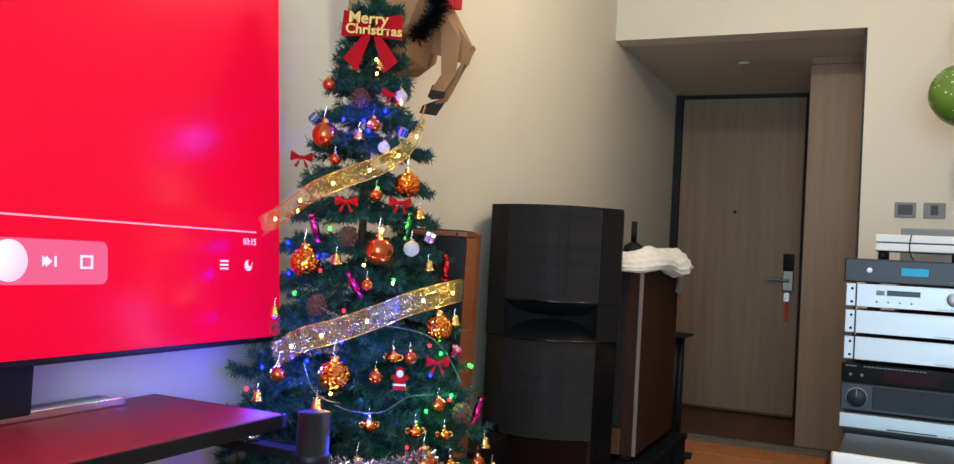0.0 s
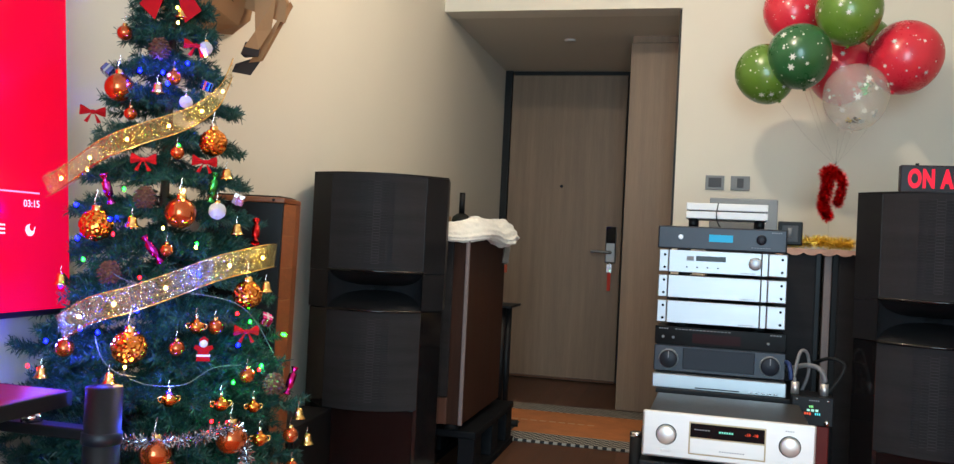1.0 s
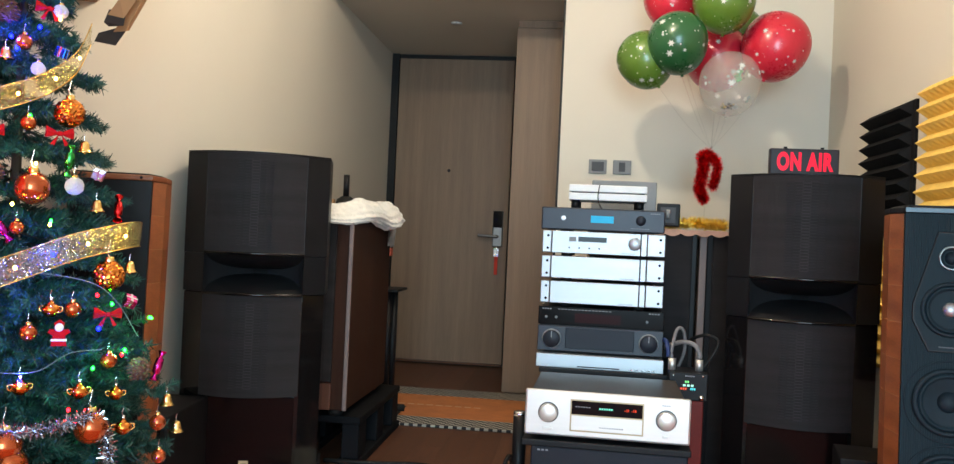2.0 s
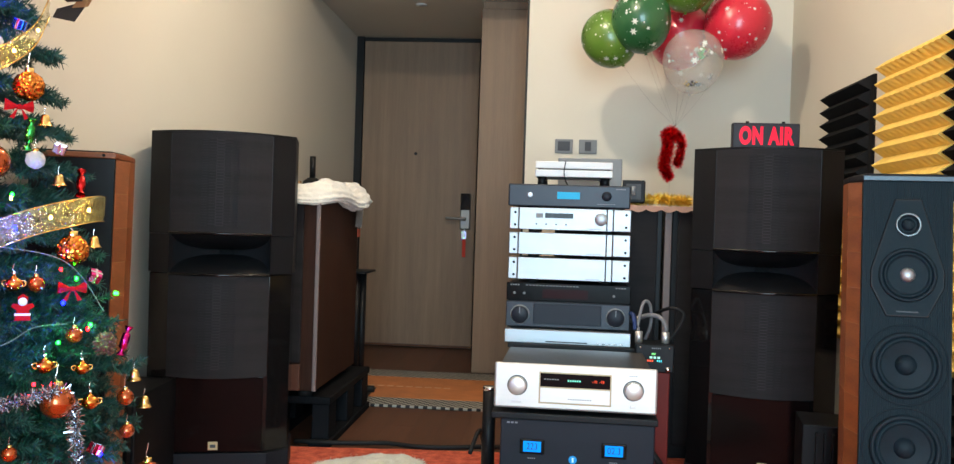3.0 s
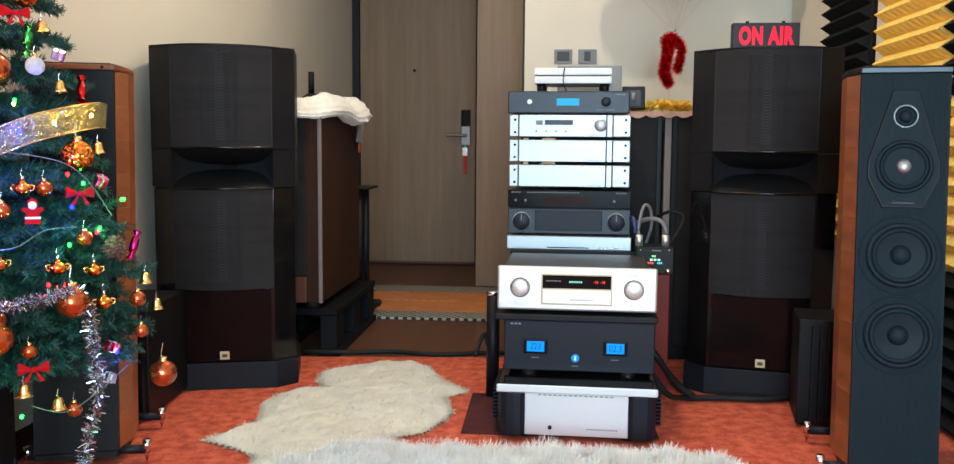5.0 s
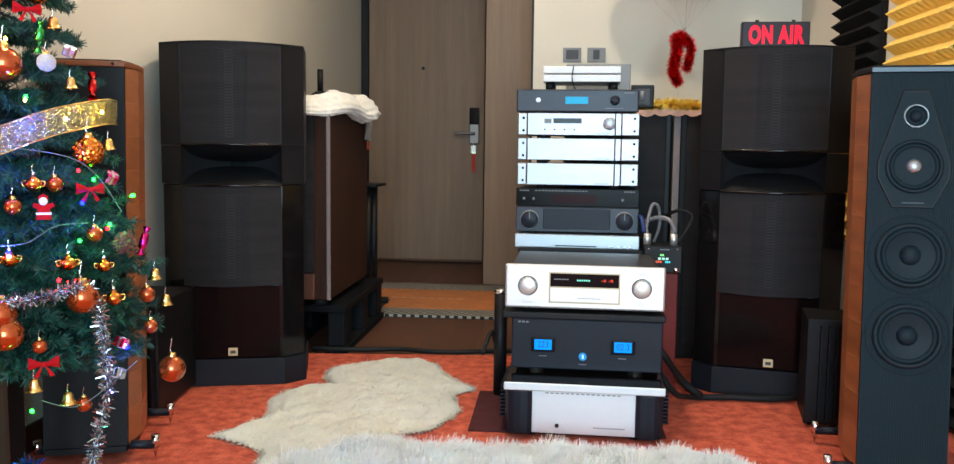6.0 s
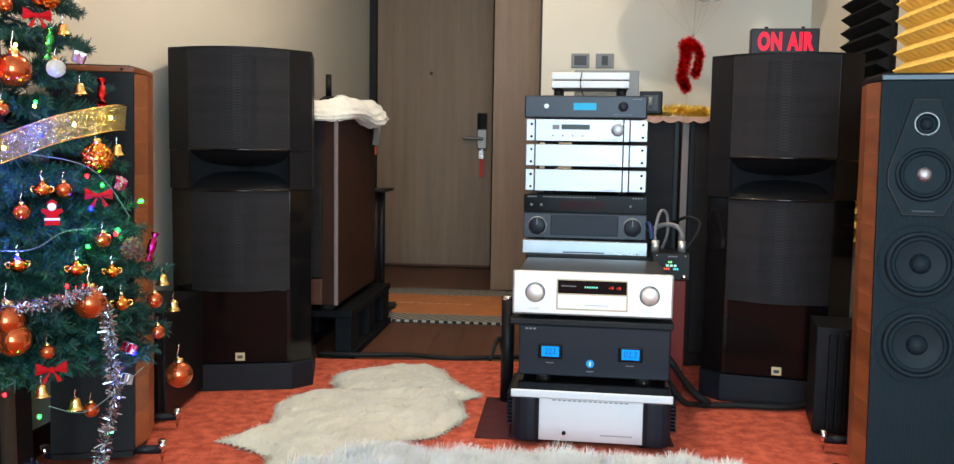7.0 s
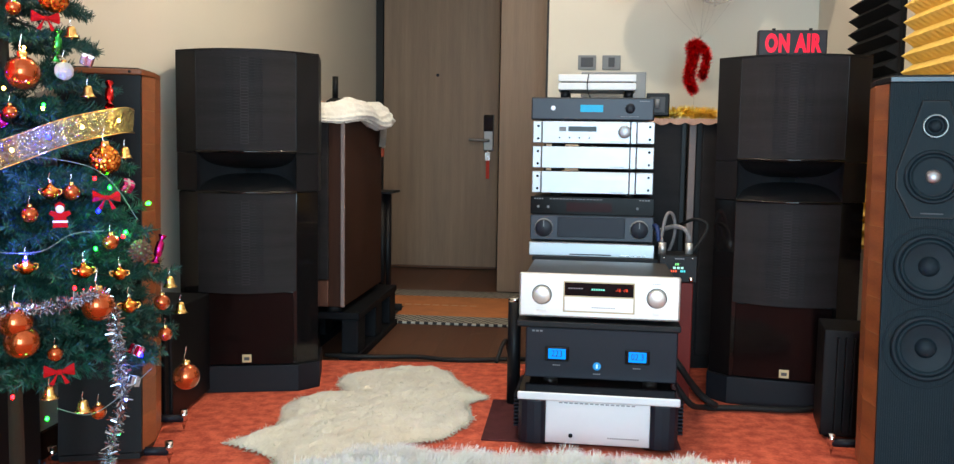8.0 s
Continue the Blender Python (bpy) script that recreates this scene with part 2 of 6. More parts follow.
XN = 0.238    # right side of the entrance niche's opening
ZN = 2.245    # niche ceiling
YD = 6.55     # door plane
b = bm_new()
box(b, XL - 0.15, XL, YB - 0.15, YD + 0.2, 0, ZC)
structure("wall_west", b, M_WALL, "smooth cream-painted wall running on into the entrance", "wall")
b = bm_new()
box(b, XN, XR + 0.15, YF, YF + 0.15, 0, ZC)
structure("wall_north", b, M_WALL, "cream-painted wall beside the entrance opening", "wall")
b = bm_new()
box(b, XL, XN, YF, YF + 0.15, ZN - 0.010, ZC)
structure("wall_over_niche", b, M_WALL, "cream-painted bulkhead over the entrance opening", "wall")
b = bm_new()
box(b, XR, XR + 0.15, YB - 0.15, YF, 0, ZC)
structure("wall_east", b, M_WALL, "cream-painted wall carrying acoustic foam panels", "wall")
b = bm_new()
box(b, XL, -0.15, YB - 0.15, YB, 0, ZC)
box(b, 1.45, XR, YB - 0.15, YB, 0, ZC)
box(b, -0.15, 1.45, YB - 0.15, YB, 0, 0.3)
box(b, -0.15, 1.45, YB - 0.15, YB, 2.4, ZC)
structure("wall_south", b, M_WALL, "cream-painted wall with a window opening", "wall")
b = bm_new()
box(b, XL, XR, YB, YF, ZC, ZC + 0.12)
structure("ceiling", b, M_CEIL, "plain off-white painted ceiling", "ceiling")
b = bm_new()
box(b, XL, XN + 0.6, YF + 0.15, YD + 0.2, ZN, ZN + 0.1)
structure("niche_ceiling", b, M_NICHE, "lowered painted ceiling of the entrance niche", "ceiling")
b = bm_new()
box(b, XL - 0.15, XR + 0.15, YB - 0.15, YD + 0.2, -0.12, -0.0145)
structure("floor", b, M_SUB, "dark wooden plank floor", "floor")
# niche: panelled cupboard front on its right side, end wall round the door
b = bm_new()
box(b, -0.062, XN + 0.6, 5.50, YD + 0.2, 0, 2.198, 0.002)
box(b, -0.055, XN + 0.6, 5.515, YD + 0.2, 2.203, ZN)
structure("wall_niche_east", b, M_DOORWOOD, "oak-veneered panel beside the entrance door", "wall panel")
b = bm_new()
box(b, XN + 0.45, XN + 0.6, YF + 0.15, 5.50, 0, ZN)
structure("wall_niche_side", b, M_WALL, "plain wall closing the niche", "wall")
b = bm_new()
box(b, XN - 0.012, XN, YF + 0.02, YF + 0.15, 0, ZN)
structure("trim_niche", b, M_DARKFRAME, "dark edge trim of the entrance opening", "trim")
b = bm_new()
box(b, XL, 0.1, YD + 0.12, YD + 0.2, 0, ZN)
structure("wall_door_end", b, M_DARKFRAME, "dark wall behind the entrance door", "wall")
# door with frame
M_STEEL = mat("brushed_steel", (0.24, 0.23, 0.22), 0.4, metal=0.8)
door = thing("door_1", (-0.565, YD, 0), 0, "closed oak-veneered entrance door with a digital lock", "door")
door["kind"] = "structure"
b = bm_new()
box(b, -0.432, 0.412, 0, 0.05, 0.01, 2.214, 0.002)
part("leaf", b, M_DOORWOOD, door)
b = bm_new()
box(b, -0.489, -0.437, -0.01, 0.11, 0, ZN)
part("frame_jamb", b, M_DARKFRAME, door)
b = bm_new()
box(b, 0.417, 0.515, 0.01, 0.11, 0, ZN)
part("frame_jamb", b, M_DARKFRAME, door)
b = bm_new()
box(b, -0.437, 0.417, 0.015, 0.11, 2.219, ZN)
part("frame_head", b, M_DARKFRAME, door)
b = bm_new()
box(b, -0.41, 0.41, -0.03, 0, 0, 0.012)
part("threshold", b, M_FLOORWOOD, door)
b = bm_new()
rod(b, (-0.035, -0.006, 1.40), (-0.035, 0.01, 1.40), 0.011, 16)
part("peephole", b, M_BLACKMET, door)
lock = part("lock_body", box(bm_new(), 0.305, 0.38, -0.028, 0, 0.86, 1.12, 0.008), M_STEEL, door)
part("keypad", box(bm_new(), 0.309, 0.376, -0.036, -0.0285, 1.0, 1.118, 0.003), M_DISP, lock, "glossy black keypad")
b = bm_new()
rod(b, (0.34, -0.02, 0.935), (0.34, -0.065, 0.935), 0.012)
tube(b, [(0.34, -0.06, 0.935), (0.28, -0.062, 0.936), (0.205, -0.06, 0.938)], 0.01)
part("lever", b, M_STEEL, lock, "chrome lever handle")
keys = thing("key_fob", (-0.565 + 0.342, YD - 0.045, 0.66), 0, "red strap key fob hanging from the door lock", "key fob")
part("strap", box(bm_new(), -0.012, 0.012, -0.004, 0.004, 0, 0.13, 0.003), mat("red_strap", (0.6, 0.04, 0.02), 0.7), keys)
b = bm_new()
for i in range(3):
    box(b, -0.02 + i * 0.008, 0.0 + i * 0.008, -0.006 + 0.004 * i, -0.003 + 0.004 * i, 0.13, 0.19, 0.001)
rod(b, (0, 0.0, 0.19), (0, 0.02, 0.2), 0.01)
part("keys", b, M_CHROME, keys)
# skirting
b = bm_new()
box(b, XL, XL + 0.012, YB, YD - 0.02, 0, 0.07)
structure("baseboard_west", b, M_CABWOOD, "dark skirting board", "skirting")
b = bm_new()
rod(b, (-0.45, 5.6, ZN - 0.006), (-0.45, 5.6, ZN + 0.01), 0.035, 20)
structure("downlight", b, M_WHITE, "small round recessed ceiling light, off", "ceiling light")

# ---- carpet, mats ----
b = bm_new()
prism(b, [(XL + 0.02, YB + 0.05), (XR - 0.02, YB + 0.05), (XR - 0.02, 3.78), (0.75, 3.72), (-0.1, 3.66), (-0.6, 3.61), (XL + 0.02, 3.58)], -0.012, 0.0)
tagged(obj("carpet", b, M_CARPET), "orange-red crushed velvet carpet on the wooden floor", "carpet")
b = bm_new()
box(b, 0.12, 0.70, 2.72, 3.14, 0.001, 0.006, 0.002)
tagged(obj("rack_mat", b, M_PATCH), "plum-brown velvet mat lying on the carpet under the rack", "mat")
mt = thing("door_mat", (-0.34, 4.96, -0.011), 0, "orange door mat with black and white houndstooth borders", "door mat")
M_MAT = mat("orange_mat", (0.55, 0.19, 0.06), 0.95, vary=0.2, scale=8, fine=120, bump=0.002)
part("field", box(bm_new(), -0.46, 0.46, -0.31, 0.29, 0, 0.012, 0.004), M_MAT, mt)


def check_material():
    m = mat("houndstooth", (0.1, 0.1, 0.1), 0.95)
    nt = m.node_tree
    ck = nt.nodes.new("ShaderNodeTexChecker")
    ck.inputs["Scale"].default_value = 46
    ck.inputs["Color1"].default_value = (0.02, 0.02, 0.02, 1)
    ck.inputs["Color2"].default_value = (0.42, 0.39, 0.34, 1)
    tc = nt.nodes.new("ShaderNodeTexCoord")
    nt.links.new(tc.outputs["Object"], ck.inputs["Vector"])
    nt.links.new(ck.outputs[0], nt.nodes["Principled BSDF"].inputs["Base Color"])
    return m


for k in range(9):
    part("print_bar", box(bm_new(), -0.24 + k * 0.052, -0.205 + k * 0.052, -0.012, 0.006, 0.0121, 0.0128), mat("pale_mat_print", (0.62, 0.36, 0.20), 0.95), mt, "faded pale lettering as a worn bar")
M_CHECK = check_material()
part("border", box(bm_new(), -0.46, 0.46, -0.50, -0.312, 0, 0.012, 0.004), M_CHECK, mt, "houndstooth woven border")
part("border", box(bm_new(), -0.46, 0.46, 0.292, 0.51, 0, 0.012, 0.004), M_CHECK, mt, "houndstooth woven border")

# ---- horn loudspeakers ----
def horn_speaker(loc, rz, badge_x):
    s = thing("horn_loudspeaker", loc, rz, "tall black horn loudspeaker with curved cloth grilles and a gloss plinth", "loudspeaker", "pair of horn loudspeakers")
    W, C, D = 0.240, 0.166, 0.40     # half width, half width of the front, depth

    def outline(w, c, y0, ch=0.052, d=D):
        return [(-c, y0), (c, y0), (w, y0 + ch), (w, d - 0.12), (w - 0.08, d), (-w + 0.08, d), (-w, d - 0.12), (-w, y0 + ch)]

    def curved(c, y0, bulge, n=20):
        return [(-c + 2 * c * i / n, y0 - bulge * (1 - (2 * i / n - 1) ** 2)) for i in range(n + 1)]
    part("plinth", prism(bm_new(), outline(W + 0.002, C + 0.005, 0.0), 0, 0.094, bev=0.003), M_PLINTH, s)
    part("lower_cabinet", prism(bm_new(), outline(W - 0.004, C, 0.012), 0.095, 0.70, bev=0.003), M_GLOSS, s, "gloss black lower cabinet")
    part("upper_cabinet", prism(bm_new(), outline(W, C, 0.004), 0.832, 1.1725, bev=0.001), M_BLACK, s)
    for sx in (-1, 1):
        part("horn_cheek", prism(bm_new(), [(sx * C, 0.005), (sx * (W - 0.001), 0.056), (sx * (W - 0.001), D - 0.12), (sx * 0.1665, D - 0.12)], 0.702, 0.831), M_BLACK, s)
    part("horn_back", box(bm_new(), -0.163, 0.163, 0.225, D - 0.07, 0.702, 0.831), M_HORN_SHADE, s)
    part("top_cap", prism(bm_new(), curved(C, 0.0, 0.052) + outline(W, C, 0.004)[2:], 1.1731, 1.178, bev=0.0008), M_BLACK, s)
    g = curved(C - 0.002, 0.001, 0.052)
    part("upper_grille", prism(bm_new(), g + [(C - 0.002, 0.0035), (-C + 0.002, 0.0035)], 0.838, 1.1728, bev=0.001), M_GRILLE, s, "charcoal cloth grille, curved")
    part("lower_grille", prism(bm_new(), g + [(C - 0.002, 0.011), (-C + 0.002, 0.011)], 0.355, 0.698, bev=0.0015), M_GRILLE, s, "charcoal cloth grille, curved")
    # the perforated board behind shows through the cloth as a column of small cells that fades outwards
    for z0, z1 in ((0.862, 1.155), (0.385, 0.675)):
        for k, (m, n) in enumerate(((M_SLOT, 30), (M_SLOT2, 30), (M_SLOT3, 34))):
            b = bm_new()
            for sx in ((-1, 1) if k else (1,)):
                xc = sx * (0, 0.0245, 0.049)[k]
                yc = -0.052 * (1 - (xc / (C - 0.002)) ** 2)
                for i in range(n):
                    z = z0 + (z1 - z0) * (i + 0.5 * (k % 2)) / n
                    w = 0.0105
                    dy = 0.0035 * (k > 0)
                    box(b, xc - w, xc + w, yc + 0.0007 - dy * 0.3, yc + 0.004, z, z + 0.0028)
                if k == 0:
                    for x in (-0.0122, 0.0122):
                        box(b, x - 0.0007, x + 0.0007, yc - 0.0001, yc + 0.003, z0, z1)
            part("slot_column", b, m, s, "faint column of slots under the cloth")["kind"] = "stuff"
    # flared horn: four walls that narrow from the wide mouth to a small throat
    nx, nv = 20, 14
    zc = 0.768

    def mouth(v):
        return (C - 0.001) * (1 - v ** 1.5) + 0.026 * v, 0.064 * (1 - v) ** 2.3 + 0.009

    def front(u, v):
        return -0.050 * (1 - u * u) * (1 - v) ** 2 + 0.002 + v * 0.20
    for sz, name in ((1, "upper_horn_lip"), (-1, "lower_horn_lip")):
        b = bm_new()
        rows = []
        for j in range(nv + 1):
            v = j / nv
            w, h = mouth(v)
            rows.append([b.verts.new((w * (2 * i / nx - 1), front(2 * i / nx - 1, v), zc + sz * h)) for i in range(nx + 1)])
        for r0, r1 in zip(rows, rows[1:]):
            for i in range(nx):
                b.faces.new((r0[i], r0[i + 1], r1[i + 1], r1[i])).smooth = True
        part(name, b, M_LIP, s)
        zr = zc + sz * 0.069
        pts = [(x, y + 0.001, zr) for x, y in curved(C, 0.0, 0.052, 8)]
        part("lip_edge", tube(bm_new(), pts, 0.0048), M_GLOSS, s, "glossy rounded horn edge")
    for sx in (-1, 1):
        b = bm_new()
        rows = []
        for j in range(nv + 1):
            w, h = mouth(j / nv)
            rows.append([b.verts.new((sx * w, front(1, j / nv), zc + h * k / 2)) for k in (-2, -1, 0, 1, 2)])
        for r0, r1 in zip(rows, rows[1:]):
            for k in range(4):
                b.faces.new((r0[k], r0[k + 1], r1[k + 1], r1[k])).smooth = True
        part("horn_side", b, M_FLARE_LIT, s)
    part("throat", box(bm_new(), -0.03, 0.03, 0.2035, 0.22, zc - 0.012, zc + 0.012), M_HORN_SHADE, s)
    part("gloss_panel", box(bm_new(), -C + 0.012, C - 0.012, 0.003, 0.0115, 0.099, 0.350, 0.002), M_MIRROR, s, "mirror-gloss dark panel")
    part("badge", box(bm_new(), badge_x - 0.016, badge_x + 0.016, -0.001, 0.0029, 0.106, 0.134, 0.001), M_BADGE, s, "small gold square badge")
    part("badge_mark", box(bm_new(), badge_x - 0.009, badge_x + 0.009, -0.0018, -0.0011, 0.114, 0.125), M_DGREY, s)
    return s


M_MIRROR = mat("dark_mirror_lacquer", (0.007, 0.004, 0.004), 0.05, spec=0.12)
M_BADGE = mat("pale_gold_badge", (0.62, 0.48, 0.26), 0.4, metal=0.5)
horn_speaker((-0.734, 3.11, 0), 14, -0.005)
horn_speaker((1.083, 3.20, 0), -12, 0.012)


# ---- tower loudspeakers ----
def tower_speaker(loc, rz, drivers=True):
    s = thing("tower_loudspeaker", loc, rz, "slim tower loudspeaker with walnut sides and a black string grille", "loudspeaker", "pair of tower loudspeakers")
    H, w, wb, D = 1.046, 0.102, 0.075, 0.34
    done = set()

    def lean(ob):
        """The whole cabinet leans back a little."""
        ob.location.y += LEAN * ob.location.z
        if ob.data.name not in done:
            done.add(ob.data.name)
            ob.data.transform(Matrix(((1, 0, 0, 0), (0, 1, LEAN, 0), (0, 0, 1, 0), (0, 0, 0, 1))))

    def side(sx, z):
        return [(sx * (w + 0.0), 0.02), (sx * (w + 0.02), 0.10), (sx * (w + 0.018), 0.2), (sx * (wb + 0.02), D)]
    # core and front
    part("front_baffle", prism(bm_new(), [(-w, 0), (w, 0), (w, 0.019), (-w, 0.019)], 0.05, H - 0.012, bev=0.002), M_STRINGS if drivers else M_BLACK, s, "black front covered with vertical strings" if drivers else "plain black front")
    core = [(-w + 0.006, 0.02)] + [(x + 0.008, y) for x, y in side(-1, 0)[1:]] + [(x - 0.008, y) for x, y in side(1, 0)[1:]][::-1] + [(w - 0.006, 0.02)]
    part("cabinet_core", prism(bm_new(), core, 0.05, H - 0.014), M_BLACK, s)
    # vertical strings of the grille
    b = box(bm_new(), -0.0008, 0.0008, -0.0022, -0.0002, 0.055, H - 0.016)
    me = bpy.data.meshes.new("string")
    b.to_mesh(me)
    b.free()
    me.materials.append(M_STRINGS)
    for i in range(38 if drivers else 0):
        o = new("string", me)
        o.parent = s
        o.location = (-w + 0.006 + (2 * w - 0.012) * i / 37, 0, 0)
    # walnut staves, one above another, on both flanks
    n = 11
    for sx in (-1, 1):
        prof = side(sx, 0)
        part("inlay", prism(bm_new(), [(x - sx * 0.001, y) for x, y in prof] + [(x - sx * 0.006, y) for x, y in prof][::-1], 0.052, H - 0.013), M_INLAY, s, "pale lines inlaid between the walnut staves")
        inner = [(x - sx * 0.0075, y) for x, y in prof]
        b = prism(bm_new(), prof + inner[::-1], 0, (H - 0.062) / n - 0.0016, bev=0.0005)
        me = bpy.data.meshes.new("stave")
        b.to_mesh(me)
        b.free()
        me.materials.append(M_WALNUT)
        for i in range(n):
            o = new("stave", me)
            o.parent = s
            o.location = (0, 0, 0.05 + (H - 0.062) * i / n)
    cap = [(-w - 0.002, -0.002), (w + 0.002, -0.002)] + side(1, 0)[1:] + side(-1, 0)[1:][::-1]
    part("top_rim", prism(bm_new(), cap, H - 0.012, H + 0.003, bev=0.003), M_PLINTH if drivers else M_WALNUT, s, "dark top rim" if drivers else "walnut top rim")
    part("top_plate", prism(bm_new(), [(x * 0.88, 0.02 + y * 0.9) for x, y in cap], H + 0.003, H + 0.008, bev=0.002), M_BLACK, s, "black leather top")
    if not drivers:
        part("screw", lathe(bm_new(), [(0, 0.002), (0.004, 0.0015), (0.004, 0)], 12, Matrix.Translation((0.075, -0.002, H - 0.004)) @ FRONT), M_BLACK, s)
    b = bm_new()
    prism(b, [(x * 0.95, y) for x, y in cap], 0.035, 0.05)
    part("base", b, M_BLACK, s)
    for ob in list(s.children):
        lean(ob)
    for sx in (-1, 1):
        for y in (0.04, 0.33):
            reach = 0.165 if drivers or sx > 0 else 0.125
            b = bm_new()
            rod(b, (sx * 0.08, y, 0.042), (sx * reach, y, 0.038), 0.012)
            foot = part("outrigger", b, M_BLACKMET, s)
            b = bm_new()
            rod(b, (sx * reach, y, 0.03), (sx * reach, y, 0.065), 0.011, 14)
            lathe(b, [(0, 0), (0.008, 0.03)], 12, Matrix.Translation((sx * reach, y, 0)))
            part("spike", b, M_CHROME, foot, "chrome spike foot")
    if not drivers:
        return s
    before = set(s.children)
    # tweeter and midrange shield
    poly = [(-0.030, 0.990), (0.030, 0.990), (0.083, 0.815), (0.083, 0.775), (0.047, 0.702), (-0.047, 0.702), (-0.083, 0.775), (-0.083, 0.815)]
    b = prism(bm_new(), poly, 0, 0.006, FRONT, bev=0.002)
    part("driver_plate", b, M_BLACK, s, "dark shield-shaped driver plate")
    b = prism(bm_new(), [(x * 0.945, 0.846 + (z - 0.846) * 0.965) for x, z in poly], 0.0061, 0.0075, FRONT)
    part("driver_plate_field", b, M_STRINGS, s)

    def driver(z, r, ring, dome, dome_mat, name):
        at = Matrix.Translation((0, -0.0078, z)) @ FRONT
        d = part(name, lathe(bm_new(), [(r * 1.14, 0), (r * 1.14, 0.003), (r * 1.08, 0.006), (r, 0.006), (r * 0.97, 0.002)], 40, at), ring, s)
        part("surround", lathe(bm_new(), [(r * 0.97, 0.001), (r * 0.92, 0.006), (r * 0.86, 0.006), (r * 0.80, 0.0005)], 40, at), M_STRINGS, d)
        part("cone", lathe(bm_new(), [(r * 0.80, 0.0006), (r * 0.5, -0.004), (r * 0.26, -0.006), (0, -0.006)], 40, at), M_CONE, d)
        part("dust_cap", lathe(bm_new(), [(dome, -0.006), (dome * 0.9, 0.002), (dome * 0.55, 0.008), (0, 0.0105)], 28, at), dome_mat, d)
    driver(0.927, 0.0255, M_RING, 0.017, M_CONE, "tweeter")
    driver(0.804, 0.058, M_CONE, 0.0195, M_SILVER, "midrange_driver")
    for z in (0.586, 0.388):
        part("driver_recess", lathe(bm_new(), [(0.098, 0), (0.097, 0.0015), (0.094, 0.0015), (0.0935, 0)], 48, Matrix.Translation((0, -0.0023, z)) @ FRONT), M_CONE, s, "faint ring pressed into the grille")
        driver(z, 0.070, M_CONE, 0.025, M_CONE, "woofer")
    part("nameplate", box(bm_new(), -0.025, 0.025, -0.0085, -0.0078, 0.713, 0.716), M_DGREY, s)
    part("front_trim", box(bm_new(), -w - 0.001, w + 0.001, -0.006, -0.0022, H - 0.011, H + 0.001, 0.001), M_TRIM, s, "satin metal strip along the top")
    for ob in set(s.children_recursive) - before:
        if ob.parent == s or ob.parent not in before:
            lean(ob)
    return s


LEAN = 0.089
M_RING = mat("tweeter_ring", (0.30, 0.36, 0.38), 0.25, metal=0.9)
M_INLAY = mat("pale_inlay", (0.36, 0.19, 0.095), 0.6)
M_TRIM = mat("satin_trim", (0.075, 0.095, 0.11), 0.4, metal=0.7)
tower_speaker((1.228, 2.39, 0), -10)
tower_speaker((-0.832, 2.312, 0), 17, drivers=False)


# ---- monoblock amplifiers on the carpet ----
def monoblock(loc, rz, w, d, h, front=False):
    s = thing("power_amplifier", loc, rz, "black monoblock amplifier with cooling fins standing on the carpet", "amplifier", "pair of monoblocks")
    part("body", box(bm_new(), -w / 2, w / 2, 0, d, 0.012, h, 0.004), M_BLACK, s)
    for k in range(4):
        b = bm_new()
        sx, sy = (-1, 1)[k % 2], k // 2
        rod(b, (sx * (w / 2 - 0.03), 0.04 + sy * (d - 0.08), 0), (sx * (w / 2 - 0.03), 0.04 + sy * (d - 0.08), 0.013), 0.015)
        part("foot", b, M_RUBBER, s)
    n = 11
    b = box(bm_new(), 0, 0.03, -0.0015, 0.0035, 0.03, h - 0.02)
    me = bpy.data.meshes.new("fin")
    b.to_mesh(me)
    b.free()
    me.materials.append(M_BLACK)
    if front:
        for i in range(8):
            o = new("fin", me)
            o.parent = s
            o.matrix_basis = Matrix.Translation((-w * 0.32 + w * 0.75 * i / 7, 0.001, 0)) @ Matrix.Rotation(-math.pi / 2, 4, "Z")
        return s
    for i in range(n):
        for sx in (1, -1):
            o = new("fin", me)
            o.parent = s
            o.matrix_basis = Matrix.Translation((sx * w / 2, 0.02 + (d - 0.05) * i / (n - 1), 0)) @ Matrix.Rotation(0 if sx > 0 else math.pi, 4, "Z")
    return s


monoblock((-0.93, 2.72, 0), 5, 0.20, 0.36, 0.35, True)
monoblock((1.235, 2.875, 0), -10, 0.21, 0.20, 0.335, True)


# added black box: stands in for the darkness low beside the tree
bc = thing("black_cabinet", (-0.995, 1.98, 0), 0, "plain black box added to fill the dark area beside the tree", "cabinet")
part("carcass", box(bm_new(), -0.05, 0.05, 0.0, 0.26, 0.012, 0.48, 0.004), M_BLACK, bc)
part("plinth", box(bm_new(), -0.045, 0.045, 0.01, 0.25, 0.0, 0.0118), M_RUBBER, bc)


# ---- the hi-fi rack ----
def knob(parent, x, z, r, y0, length, material, name="knob"):
    b = bm_new()
    lathe(b, [(0, length), (r * 0.9, length), (r, length - 0.002), (r, 0), (0, 0)], 32, Matrix.Translation((x, y0, z)) @ FRONT)
    return part(name, b, material, parent)


